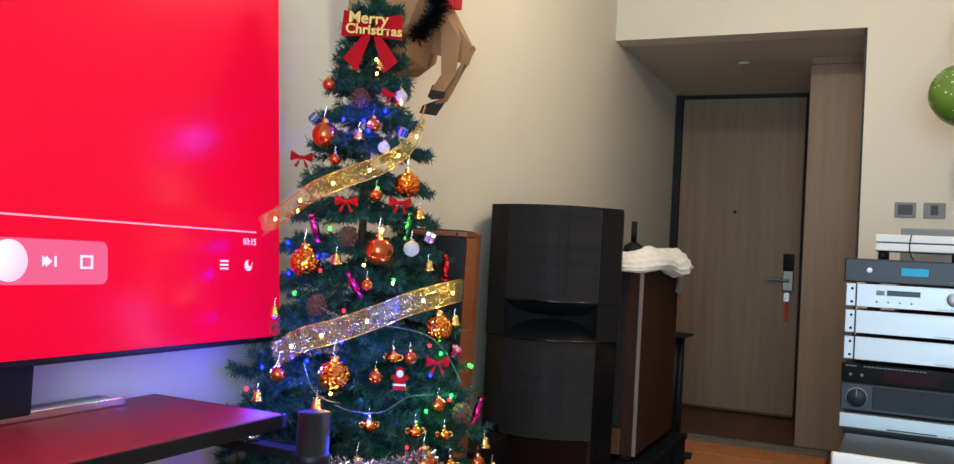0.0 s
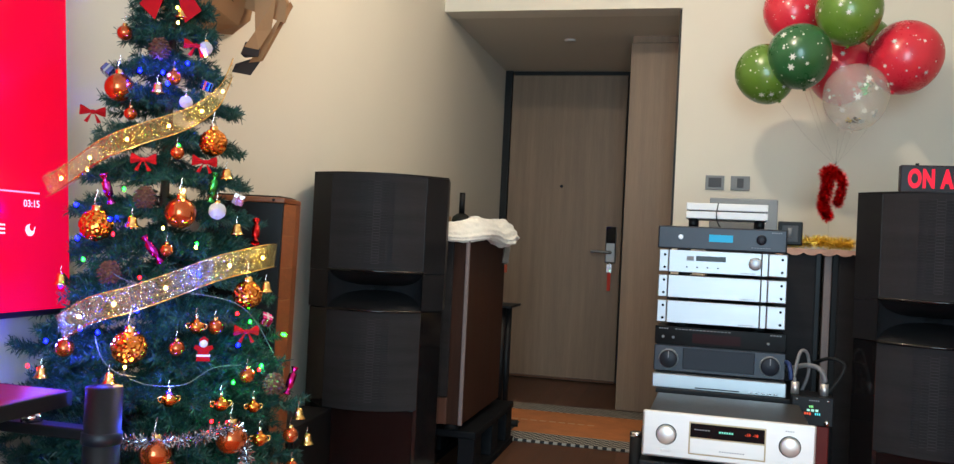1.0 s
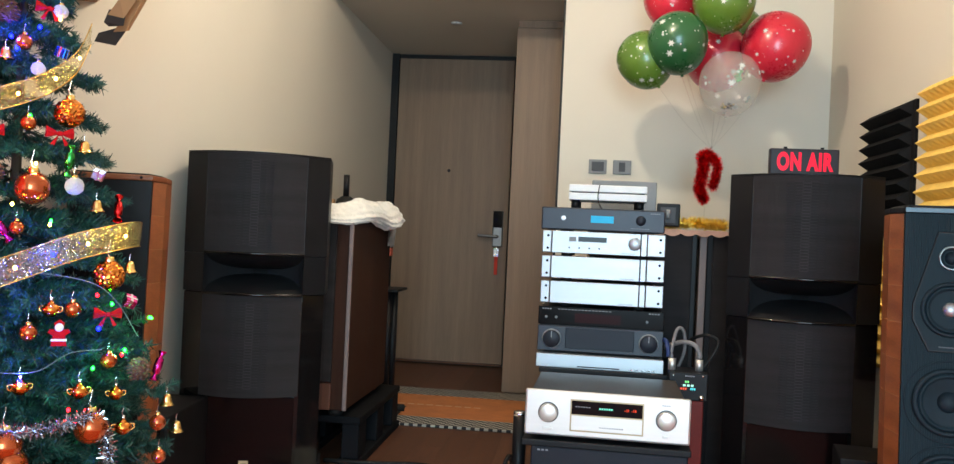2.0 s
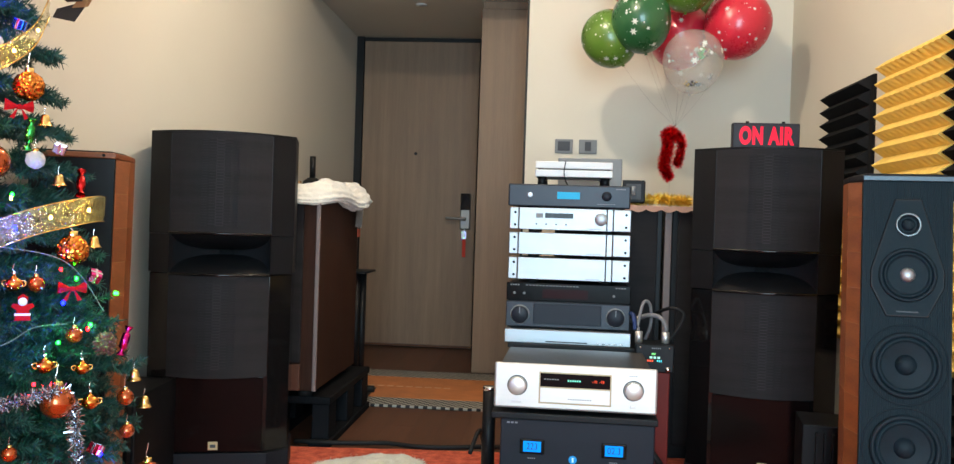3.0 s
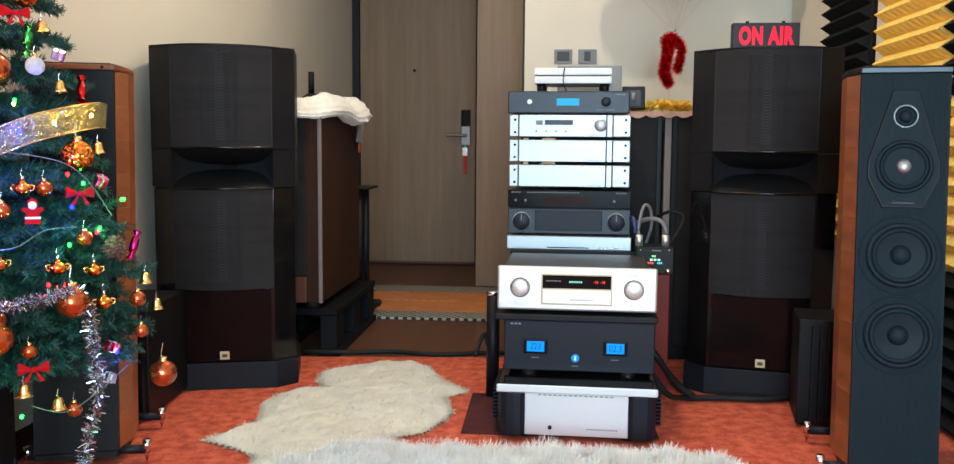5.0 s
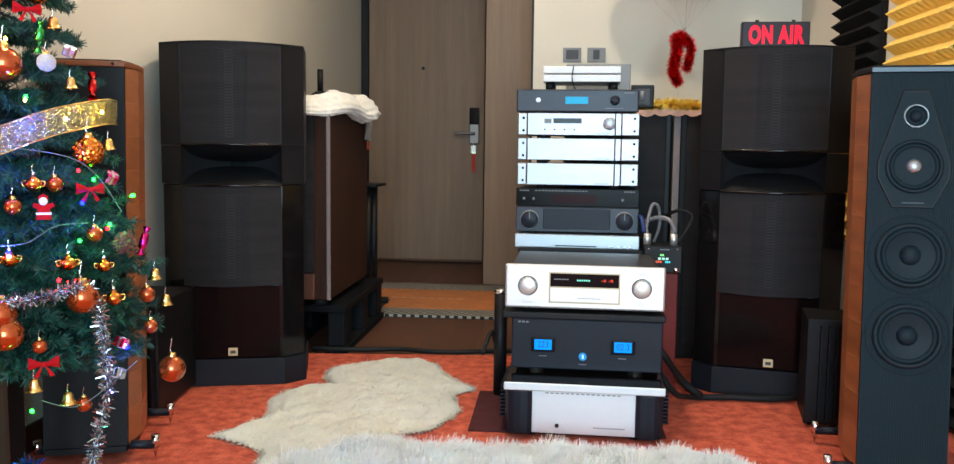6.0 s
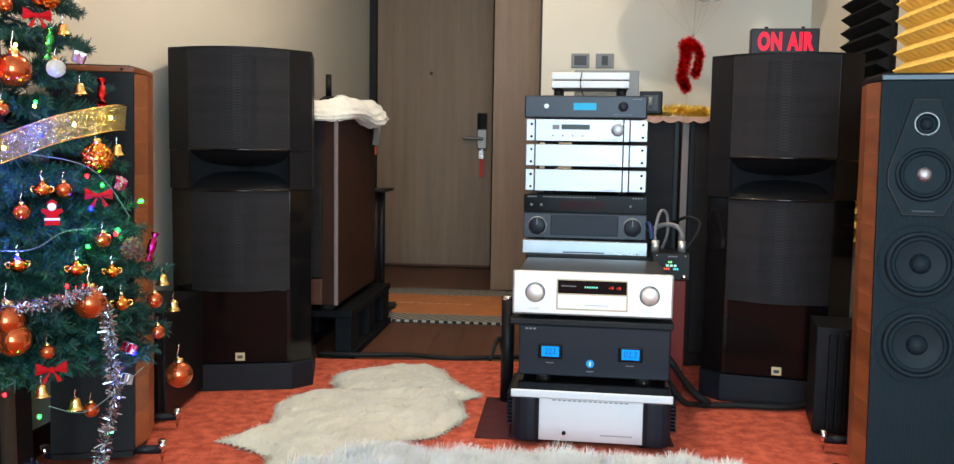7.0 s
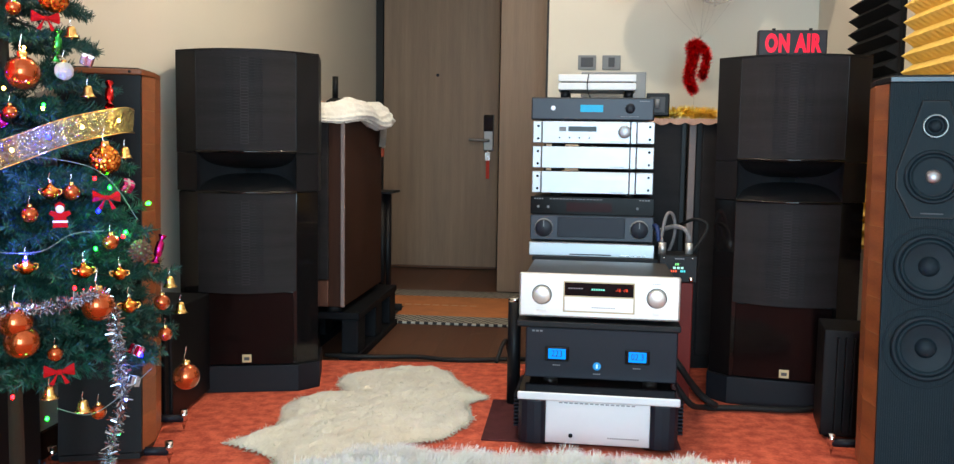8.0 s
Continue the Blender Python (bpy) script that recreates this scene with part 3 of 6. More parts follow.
def feet(parent, w, d, h, r=0.02, material=M_RUBBER):
    for sx in (-1, 1):
        for y in (0.05, d - 0.05):
            b = bm_new()
            rod(b, (sx * (w / 2 - 0.05), y, -h), (sx * (w / 2 - 0.05), y, 0.001), r, 16)
            part("foot", b, material, parent)


def bars(parent, x0, x1, z, y, n, h=0.004, material=M_INK, name="print_bar"):
    b = bm_new()
    wv = (x1 - x0) / n
    for i in range(n):
        box(b, x0 + i * wv, x0 + (i + 0.68) * wv, y - 0.0005, y, z - h / 2, z + h / 2)
    part(name, b, material, parent)


RX, RZ = 0.438, -2     # rack axis, turned slightly
# bottom: silver power amplifier with black rounded cheeks
a = thing("power_amplifier", (0.457, 2.685, 0.035), RZ, "silver power amplifier with black rounded cheeks on the carpet", "amplifier")
part("chassis", box(bm_new(), -0.205, 0.205, 0.01, 0.40, -0.018, 0.122, 0.003), M_BLACK, a)
part("front_panel", box(bm_new(), -0.148, 0.148, -0.004, 0.009, -0.018, 0.108, 0.002), M_SATIN, a, "satin silver front")
part("top_plate", box(bm_new(), -0.228, 0.228, -0.012, 0.42, 0.1225, 0.130, 0.002), M_GLOSS, a, "black glass top")
part("top_trim", box(bm_new(), -0.229, 0.229, -0.020, -0.0125, 0.109, 0.132, 0.003), M_SATIN, a)
for sx in (-1, 1):
    poly = [(sx * 0.149, 0.02), (sx * 0.149, -0.010), (sx * 0.160, -0.017), (sx * 0.180, -0.0195), (sx * 0.200, -0.017), (sx * 0.216, -0.009), (sx * 0.226, 0.006), (sx * 0.2285, 0.03), (sx * 0.2285, 0.30), (sx * 0.21, 0.30)]
    part("cheek", prism(bm_new(), poly, -0.020, 0.1085, bev=0.004), M_BLACKMET, a, "black rounded cheek")
    for i in range(9):
        part("fin", box(bm_new(), *sorted((sx * 0.2285, sx * 0.245)), 0.05, 0.29, 0.008 + i * 0.011, 0.012 + i * 0.011), M_BLACKMET, a)
bars(a, -0.11, 0.11, 0.101, -0.0042, 15, 0.0035, M_INK)
bars(a, 0.03, 0.12, 0.004, -0.0042, 14, 0.004, M_INK)
b = bm_new()
lathe(b, [(0, 0.004), (0.006, 0.004), (0.006, 0)], 16, Matrix.Translation((-0.075, -0.004, 0.006)) @ FRONT)
part("button", b, M_BLACK, a)
feet(a, 0.40, 0.40, 0.035, 0.022)
# black power conditioner with two blue displays
a = thing("power_conditioner", (0.466, 2.805, 0.183), RZ, "black power conditioner with two blue digital displays", "power conditioner")
part("body", box(bm_new(), -0.215, 0.215, 0.012, 0.36, 0.0, 0.138, 0.003), M_BLACK, a)
part("front_panel", box(bm_new(), -0.224, 0.224, -0.002, 0.0115, -0.008, 0.146, 0.004), M_BLACKMET, a)
for x, txt in ((-0.129, "223"), (0.108, "02.3")):
    f = part("display_frame", box(bm_new(), x - 0.036, x + 0.036, -0.008, -0.0022, 0.045, 0.089, 0.003), M_GLOSS, a)
    part("display", box(bm_new(), x - 0.026, x + 0.026, -0.0095, -0.0081, 0.052, 0.083, 0.001), M_SCREEN, f, "lit blue display")
    lettering("digits", txt, 0.027, Matrix.Translation((x, -0.0098, 0.0675)) @ FRONT @ Matrix.Diagonal((0.85, 1, 1, 1)), M_LCDINK, f, 0.0002)
    bars(a, x - 0.012, x + 0.012, 0.032, -0.0022, 4, 0.003)
b = bm_new()
lathe(b, [(0, 0.005), (0.010, 0.005), (0.012, 0.003), (0.012, 0)], 24, Matrix.Translation((-0.010, -0.002, 0.034)) @ FRONT)
k = part("power_button", b, glow("blue_button", (0.03, 0.30, 0.70), 0.8), a, "lit blue power button")
part("button_mark", box(bm_new(), -0.0125, -0.0075, -0.0078, -0.0071, 0.028, 0.041, 0.0003), M_UIPALE, k, "pale symbol on the button")
bars(a, -0.020, 0.002, 0.010, -0.0022, 4, 0.003)
bars(a, -0.205, -0.17, 0.134, -0.0022, 3, 0.005)
feet(a, 0.40, 0.36, 0.0165, 0.022, M_CHAMP)
# black rack shelf with posts
r = thing("audio_rack", (0.455, 2.78, 0), RZ, "black audio rack with a board shelf and round posts", "rack")
part("shelf", box(bm_new(), -0.24, 0.24, 0.0, 0.47, 0.332, 0.350, 0.003), M_BLACK, r)
part("shelf", box(bm_new(), -0.235, 0.235, 0.50, 0.98, 0.470, 0.486, 0.003), M_BLACK, r)
for x, y, h in ((-0.276, 0.32, 0.352), (0.2, 0.43, 0.331), (-0.2, 0.43, 0.331)):
    b = bm_new()
    rod(b, (x, y, 0.0), (x, y, h), 0.022, 20)
    p = part("post", b, M_BLACK, r)
    b = bm_new()
    rod(b, (x, y, h), (x, y, h + 0.012), 0.0222, 20)
    part("post_cap", b, M_CHROME, p, "chrome post cap")
    b = bm_new()
    rod(b, (x, y, 0.32), (x * 0.85, y, 0.32), 0.008)
    part("bracket", b, M_BLACK, p)
for x in (-0.2, 0.2):
    for y in (0.55, 0.93):
        b = bm_new()
        rod(b, (x, y, 0), (x, y, 0.47), 0.016, 14)
        part("post", b, M_BLACK, r)
# champagne preamplifier
a = thing("preamplifier", (0.456, 2.80, 0.366), RZ, "champagne-coloured preamplifier with two round knobs on the rack shelf", "amplifier")
part("body", box(bm_new(), -0.222, 0.222, 0.016, 0.40, 0.0, 0.118, 0.003), mat("bronze_top", (0.045, 0.038, 0.034), 0.35, metal=0.4), a, "dark bronze cover")
part("front_panel", box(bm_new(), -0.2365, 0.2365, 0.0, 0.0155, -0.006, 0.126, 0.006), M_CHAMP, a)
w = part("window", box(bm_new(), -0.105, 0.105, -0.0012, 0.0002, 0.012, 0.105, 0.0006), mat("dull_gold", (0.42, 0.33, 0.2), 0.4, metal=0.8), a, "gold-rimmed window")
part("window_flap", box(bm_new(), -0.101, 0.101, -0.0026, -0.0013, 0.016, 0.058, 0.0008), M_CHAMP, w)
part("window_glass", box(bm_new(), -0.101, 0.101, -0.0022, -0.0013, 0.062, 0.101), M_DISP, w, "black display glass")
bars(w, -0.022, 0.018, 0.082, -0.0024, 6, 0.005, glow("display_green", (0.25, 0.9, 0.7), 0.8), "lit_mark")
lettering("digits", "-18  -18", 0.011, Matrix.Translation((0.066, -0.0025, 0.082)) @ FRONT, glow("display_red", (0.9, 0.08, 0.03), 1.1), w, 0.0002)
bars(w, -0.09, -0.045, 0.084, -0.0024, 6, 0.003)
bars(w, -0.02, 0.05, 0.028, -0.0028, 10, 0.003)
for x in (-0.168, 0.168):
    k = knob(a, x, 0.062, 0.026, 0.0, 0.02, M_CHAMP)
    b = bm_new()
    lathe(b, [(0.0295, 0), (0.0295, 0.0025), (0.027, 0.0035)], 32, Matrix.Translation((x, 0, 0.062)) @ FRONT)
    part("knob_ring", b, M_DGREY, k)
    part("button", box(bm_new(), x - (0.014 if x < 0 else 0.008), x + (0.014 if x < 0 else 0.008), -0.004, 0, 0.012, 0.019, 0.001), M_CHAMP, a)
bars(a, 0.155, 0.18, 0.104, -0.0004, 4, 0.003)
feet(a, 0.42, 0.40, 0.0155)
# stack behind: silver player, receiver, three silver units, streamer
a = thing("disc_player", (0.443, 3.30, 0.488), RZ, "slim silver disc player on the rack", "disc player")
part("body", box(bm_new(), -0.217, 0.217, 0.01, 0.33, 0.0, 0.044, 0.003), M_SILVER, a)
part("front_panel", box(bm_new(), -0.219, 0.219, 0.0, 0.0095, -0.002, 0.046, 0.003), M_SILVER, a)
part("tray_slot", box(bm_new(), -0.075, 0.07, -0.0006, 0.0004, 0.004, 0.008), M_DISP, a)
for i in range(5):
    part("button", box(bm_new(), 0.1 + i * 0.02, 0.112 + i * 0.02, -0.0015, 0.0004, 0.004, 0.008), M_CHROME, a)
feet(a, 0.42, 0.33, 0.002)
a = thing("receiver", (0.443, 3.345, 0.542), RZ, "black and anthracite receiver with two dark knobs", "receiver")
part("body", box(bm_new(), -0.212, 0.212, 0.012, 0.36, 0.0, 0.15, 0.003), M_BLACK, a)
part("upper_front", box(bm_new(), -0.218, 0.218, 0.001, 0.0115, 0.089, 0.152, 0.002), mat("black_display_glass", (0.004, 0.004, 0.0045), 0.15, spec=0.06), a, "gloss black display band")
part("lower_front", box(bm_new(), -0.218, 0.218, 0.0, 0.0115, -0.004, 0.086, 0.003), M_ANTH, a, "anthracite lower front")
part("flap", box(bm_new(), -0.12, 0.118, -0.002, 0.0, 0.008, 0.080, 0.002), M_BLACKMET, a)
part("display", box(bm_new(), -0.09, 0.07, -0.0003, 0.001, 0.10, 0.132), mat("dark_red_glass", (0.022, 0.004, 0.005), 0.2, spec=0.05), a)
for x in (-0.168, 0.168):
    k = knob(a, x, 0.040, 0.030, 0.0, 0.022, M_BLACKMET)
    part("pointer", box(bm_new(), x - 0.0015, x + 0.0015, -0.0226, -0.0222, 0.045, 0.068), M_GREY, k)
    b = bm_new()
    lathe(b, [(0.034, 0), (0.034, 0.002), (0.030, 0.004)], 32, Matrix.Translation((x, 0, 0.040)) @ FRONT)
    part("knob_ring", b, M_GREY, k)
bars(a, -0.205, -0.17, 0.144, 0.0007, 4, 0.004)
bars(a, -0.15, 0.04, 0.144, 0.0007, 16, 0.003)
bars(a, 0.165, 0.205, 0.144, 0.0007, 4, 0.004)
for x in (-0.19, -0.155, 0.16):
    b = bm_new()
    rod(b, (x, -0.002, 0.115), (x, 0.002, 0.115), 0.005)
    part("button", b, M_GREY, a)
feet(a, 0.42, 0.36, 0.012)
for i, z in enumerate((0.706, 0.795, 0.884)):
    a = thing("amplifier_unit", (0.443, 3.36, z), RZ, "brushed silver amplifier box with screwed side flanges" if i < 2 else "brushed silver preamplifier with a black display and volume knob", "amplifier", "stacked silver units")
    part("body", box(bm_new(), -0.19, 0.19, 0.012, 0.33, 0.0, 0.074, 0.002), M_BLACK, a)
    part("front_panel", box(bm_new(), -0.182, 0.128, 0.0, 0.0115, 0.0, 0.078, 0.002), M_SILVER, a)
    part("front_panel", box(bm_new(), 0.1295, 0.150, 0.0, 0.0115, 0.0, 0.078, 0.002), M_SILVER, a)
    for sx in (-1, 1):
        x = sx * 0.192 if sx < 0 else 0.183
        f = part("flange", box(bm_new(), x - 0.024 if sx < 0 else 0.151, -0.1835 if sx < 0 else 0.213, 0.0, 0.0115, 0.0, 0.078, 0.003), M_SILVER, a)
        for zz in (0.016, 0.06):
            b = bm_new()
            rod(b, (sx * 0.196, -0.002, zz), (sx * 0.196, 0.002, zz), 0.0045)
            part("screw", b, M_DISP, f, "black hex screw")
    bars(a, 0.06, 0.11, 0.007, -0.0002, 8, 0.003)
    if i == 2:
        part("display", box(bm_new(), -0.09, 0.01, -0.0008, 0.0004, 0.042, 0.06), M_DISP, a, "black display window")
        part("logo_plate", box(bm_new(), -0.122, -0.097, -0.0008, 0.0004, 0.042, 0.058), M_GREY, a)
        knob(a, 0.108, 0.042, 0.022, 0.0, 0.02, M_SILVER)
        for k in range(4):
            b = bm_new()
            rod(b, (-0.12 + 0.035 * k, -0.002, 0.02), (-0.12 + 0.035 * k, 0.001, 0.02), 0.003)
            part("button", b, M_DGREY, a)
    feet(a, 0.36, 0.33, 0.011)
a = thing("streamer", (0.436, 3.365, 0.968), RZ, "anthracite network streamer with a lit cyan display", "streamer")
part("body", box(bm_new(), -0.21, 0.21, 0.012, 0.30, 0.0, 0.074, 0.003), M_ANTH, a)
part("front_panel", box(bm_new(), -0.216, 0.216, 0.0, 0.0115, -0.002, 0.078, 0.005), M_ANTH, a)
part("display", box(bm_new(), -0.042, 0.038, -0.001, 0.0004, 0.027, 0.052), glow("display_cyan", (0.0, 0.34, 0.60), 0.8), a, "lit cyan display")
b = bm_new()
lathe(b, [(0, 0.004), (0.008, 0.004), (0.0085, 0)], 20, Matrix.Translation((-0.138, 0, 0.040)) @ FRONT)
part("power_button", b, glow("white_button", (0.8, 0.9, 1.0), 0.8), a, "lit round power button")
knob(a, 0.132, 0.04, 0.017, 0, 0.012, M_BLACKMET)
bars(a, 0.165, 0.20, 0.066, -0.0004, 5, 0.003)
bars(a, 0.10, 0.165, 0.012, -0.0004, 7, 0.002)
feet(a, 0.36, 0.30, 0.006)
# small boxes on top
a = thing("phono_stage", (0.452, 3.44, 1.046), RZ, "two stacked slim white boxes on short black legs", "audio box")
part("lower_box", box(bm_new(), -0.14, 0.14, 0, 0.2, 0.032, 0.058, 0.003), M_WHITE, a)
part("upper_box", box(bm_new(), -0.14, 0.14, 0, 0.2, 0.062, 0.088, 0.003), M_WHITE, a)
part("spacer", box(bm_new(), -0.13, 0.13, 0.01, 0.19, 0.0581, 0.0619), M_BLACK, a)
for sx in (-1, 1):
    for y in (0.03, 0.17):
        b = bm_new()
        rod(b, (sx * 0.115, y, 0), (sx * 0.115, y, 0.032), 0.016)
        part("leg", b, M_BLACK, a)
b = bm_new()
tube(b, [(-0.03, -0.004, 0.088), (-0.035, -0.006, 0.05), (-0.03, 0.0, 0.02), (-0.02, 0.05, 0.005)], 0.002)
part("cable", b, M_RUBBER, a)
a = thing("grey_case", (0.53, 3.84, 0.995), RZ, "plain grey metal case standing behind the white boxes", "case")
part("shell", box(bm_new(), -0.13, 0.13, 0, 0.10, 0, 0.185, 0.004), M_GREY, a)
a = thing("small_adapter", (0.705, 3.80, 1.004), -8, "small black electronic box with a round plug on the cloth", "electronic box")
part("shell", box(bm_new(), -0.045, 0.045, 0, 0.07, 0, 0.09, 0.004), M_BLACK, a)
part("face", box(bm_new(), -0.03, 0.03, -0.002, 0, 0.012, 0.075, 0.002), M_DGREY, a)
b = bm_new()
rod(b, (0, -0.012, 0.03), (0, -0.012, 0.065), 0.008)
part("plug", b, M_GREY, a)

# ---- things behind the left loudspeaker ----
M_PALLET = mat("black_pallet_plastic", (0.007, 0.0075, 0.009), 0.6, vary=0.25, spec=0.08)
pal = thing("pallet", (-0.745, 4.1, -0.012), 0, "black plastic pallet carrying a wooden loudspeaker", "pallet")
for x in (-0.23, 0.0, 0.23):
    for y in (-0.37, -0.04, 0.27):
        part("block", box(bm_new(), x - 0.035, x + 0.035, y - 0.065, y + 0.065, 0.03, 0.17, 0.006), M_PALLET, pal)
    part("runner", box(bm_new(), x - 0.045, x + 0.045, -0.44, 0.345, 0.0, 0.03, 0.004), M_PALLET, pal)
part("deck", box(bm_new(), -0.27, 0.27, -0.44, 0.345, 0.17, 0.20, 0.005), M_PALLET, pal)
cb = thing("cabinet_loudspeaker", (-0.755, 3.97, 0.189), 0, "large rosewood loudspeaker cabinet with pale front edge on a pallet", "loudspeaker")
part("carcass", box(bm_new(), -0.225, 0.225, -0.345, 0.36, 0.028, 0.785, 0.004), M_CABWOOD, cb)
part("front_grille", box(bm_new(), -0.19, 0.165, -0.362, -0.3455, 0.14, 0.77, 0.004), M_GRILLE, cb, "dark brown grille")
part("front_plinth", box(bm_new(), -0.19, 0.165, -0.36, -0.3455, 0.03, 0.135, 0.003), mat("reddish_veneer", (0.11, 0.04, 0.022), 0.4, vary=0.2, stretch=(6, 6, 1)), cb, "reddish walnut lower front")
part("edge_strip", box(bm_new(), 0.213, 0.2275, -0.352, -0.3455, 0.028, 0.785, 0.003), M_CABEDGE, cb, "pale front edge strip")
part("edge_strip", box(bm_new(), 0.2255, 0.229, -0.352, -0.341, 0.028, 0.785, 0.001), M_CABEDGE, cb, "pale front edge strip")
for x in (-0.17, 0.17):
    for y in (-0.28, 0.3):
        b = bm_new()
        rod(b, (x, y, 0), (x, y, 0.0285), 0.03, 16)
        part("foot", b, M_RUBBER, cb)


def wavy_strip(x, y0, y1, z0, z1):
    """A short length of cloth hanging down a side, with soft folds and some thickness."""
    b = bm_new()
    rows = [[b.verts.new((x + 0.006 * math.sin(i * 1.3 + 0.5 * k), y0 + (y1 - y0) * i / 10, z1 - (z1 - z0) * k / 8 * (1 - 0.06 * math.sin(i)))) for i in range(11)] for k in range(9)]
    for r0, r1 in zip(rows, rows[1:]):
        for i in range(10):
            b.faces.new((r0[i], r0[i + 1], r1[i + 1], r1[i])).smooth = True
    bmesh.ops.solidify(b, geom=b.faces, thickness=0.004)
    return b


def towel():
    b = bm_new()
    line = [(-0.86, 3.60), (-0.72, 3.575), (-0.60, 3.60), (-0.535, 3.70), (-0.525, 3.90), (-0.525, 4.05), (-0.53, 4.18), (-0.535, 4.25)]
    n, seg = 120, 60
    rings = []
    for i in range(n + 1):
        u = i / n * (len(line) - 1)
        k = min(int(u), len(line) - 2)
        f = u - k
        f = f * f * (3 - 2 * f) * 0.35 + f * 0.65
        x, y = (line[k][0] * (1 - f) + line[k + 1][0] * f, line[k][1] * (1 - f) + line[k + 1][1] * f)
        end = min(1, min(i, n - i) / 5) ** 0.5
        d = Vector((line[k + 1][0] - line[k][0], line[k + 1][1] - line[k][1], 0)).normalized()
        sd = Vector((d.y, -d.x, 0))
        ring = []
        for j in range(seg):
            a = 2 * math.pi * j / seg
            wob = 1 + 0.28 * noise.noise(Vector((x * 9, y * 9, math.cos(a) * 1.5 + math.sin(a)))) + 0.055 * math.sin(j * 2 * math.pi * 14 / seg + 1.5 * math.sin(i * 0.12)) + 0.03 * math.sin(i * 1.1 + j)
            sag = 1 if i < 30 else 0.72 + 0.55 * min(1, (i - 30) / 60)
            r1, r2 = 0.060 * wob * end * sag + 0.004, 0.038 * wob * end * sag + 0.003
            off = sd * (math.cos(a) * r1) + Vector((0, 0, math.sin(a) * r2 - max(0, math.cos(a)) * 0.035))
            ring.append(b.verts.new(Vector((x, y, 1.012 + 0.012 * math.sin(i * 0.13))) + off))
        rings.append(ring)
    for p, q in zip(rings, rings[1:]):
        for j in range(seg):
            b.faces.new((p[j], p[(j + 1) % seg], q[(j + 1) % seg], q[j])).smooth = True
    b.faces.new(rings[0][::-1])
    b.faces.new(rings[-1])
    return b


solid("towel", towel(), M_TOWEL, "rolled white ribbed terry towel draped along the cabinet's top edge", "towel")
b = wavy_strip(-0.512, 4.20, 4.33, 0.86, 0.975)
solid("grey_cloth", b, mat("grey_cotton", (0.42, 0.41, 0.40), 0.95, vary=0.12, scale=30, fine=180, bump=0.002), "grey cotton cloth hanging over the cabinet's side", "cloth")
solid("cloth_tag", box(bm_new(), -0.514, -0.508, 4.245, 4.285, 0.82, 0.858, 0.001), mat("orange_tag", (0.45, 0.07, 0.03), 0.7), "small orange-red tag hanging below the cloth", "tag")
mic = thing("microphone_stand", (-0.735, 4.25, 0.974), 0, "small black desk microphone standing on the wooden cabinet", "microphone")
b = bm_new()
lathe(b, [(0, 0), (0.05, 0), (0.05, 0.07), (0.042, 0.10), (0.02, 0.115), (0, 0.115)], 24)
part("base", b, M_RUBBER, mic)
b = bm_new()
rod(b, (0, 0, 0.115), (0, 0, 0.215), 0.014, 14)
part("stick", b, M_BLACK, mic)
part("clip", box(bm_new(), -0.07, -0.055, -0.02, 0.02, 0.0, 0.10, 0.004), mat("pale_wood", (0.45, 0.25, 0.12), 0.6), mic, "small wooden peg")
st = thing("speaker_stand", (-0.64, 4.72, -0.012), 0, "black metal loudspeaker stand with round tubes", "speaker stand")
part("top_plate", box(bm_new(), -0.13, 0.10, -0.13, 0.13, 0.64, 0.652, 0.002), M_BLACK, st)
part("base_plate", box(bm_new(), -0.15, 0.12, -0.16, 0.16, 0.0, 0.016, 0.002), M_BLACK, st)
for x, y in ((0.045, -0.07), (0.045, 0.07), (-0.07, -0.07), (-0.07, 0.07), (0.06, 0.0)):
    b = bm_new()
    rod(b, (x, y, 0.016), (x, y, 0.64), 0.02, 14)
    part("tube", b, M_BLACK, st)
b = bm_new()
rod(b, (0.05, -0.12, 0.06), (0.16, -0.12, 0.06), 0.018)
part("clamp", b, M_RUBBER, st)

# ---- loudspeakers behind the rack, with a cloth on top ----
for x0, x1 in ((0.40, 0.818), (0.856, 1.27)):
    s = thing("floor_loudspeaker", ((x0 + x1) / 2, 3.73, 0), 0, "black cabinet loudspeaker standing behind the hi-fi rack", "loudspeaker", "pair behind the rack")
    h = (x1 - x0) / 2
    part("carcass", box(bm_new(), -h, h, 0.018, 0.55, -0.008, 0.985, 0.004), M_BLACK, s)
    part("grille", box(bm_new(), -h + 0.02, h - 0.02, 0.0, 0.0175, 0.05, 0.97, 0.006), M_GRILLE, s)
    if x0 > 0.8:
        part("edge_strip", box(bm_new(), -h - 0.028, -h - 0.001, 0.02, 0.06, -0.008, 0.985, 0.002), M_CABEDGE, s, "pale side strip")


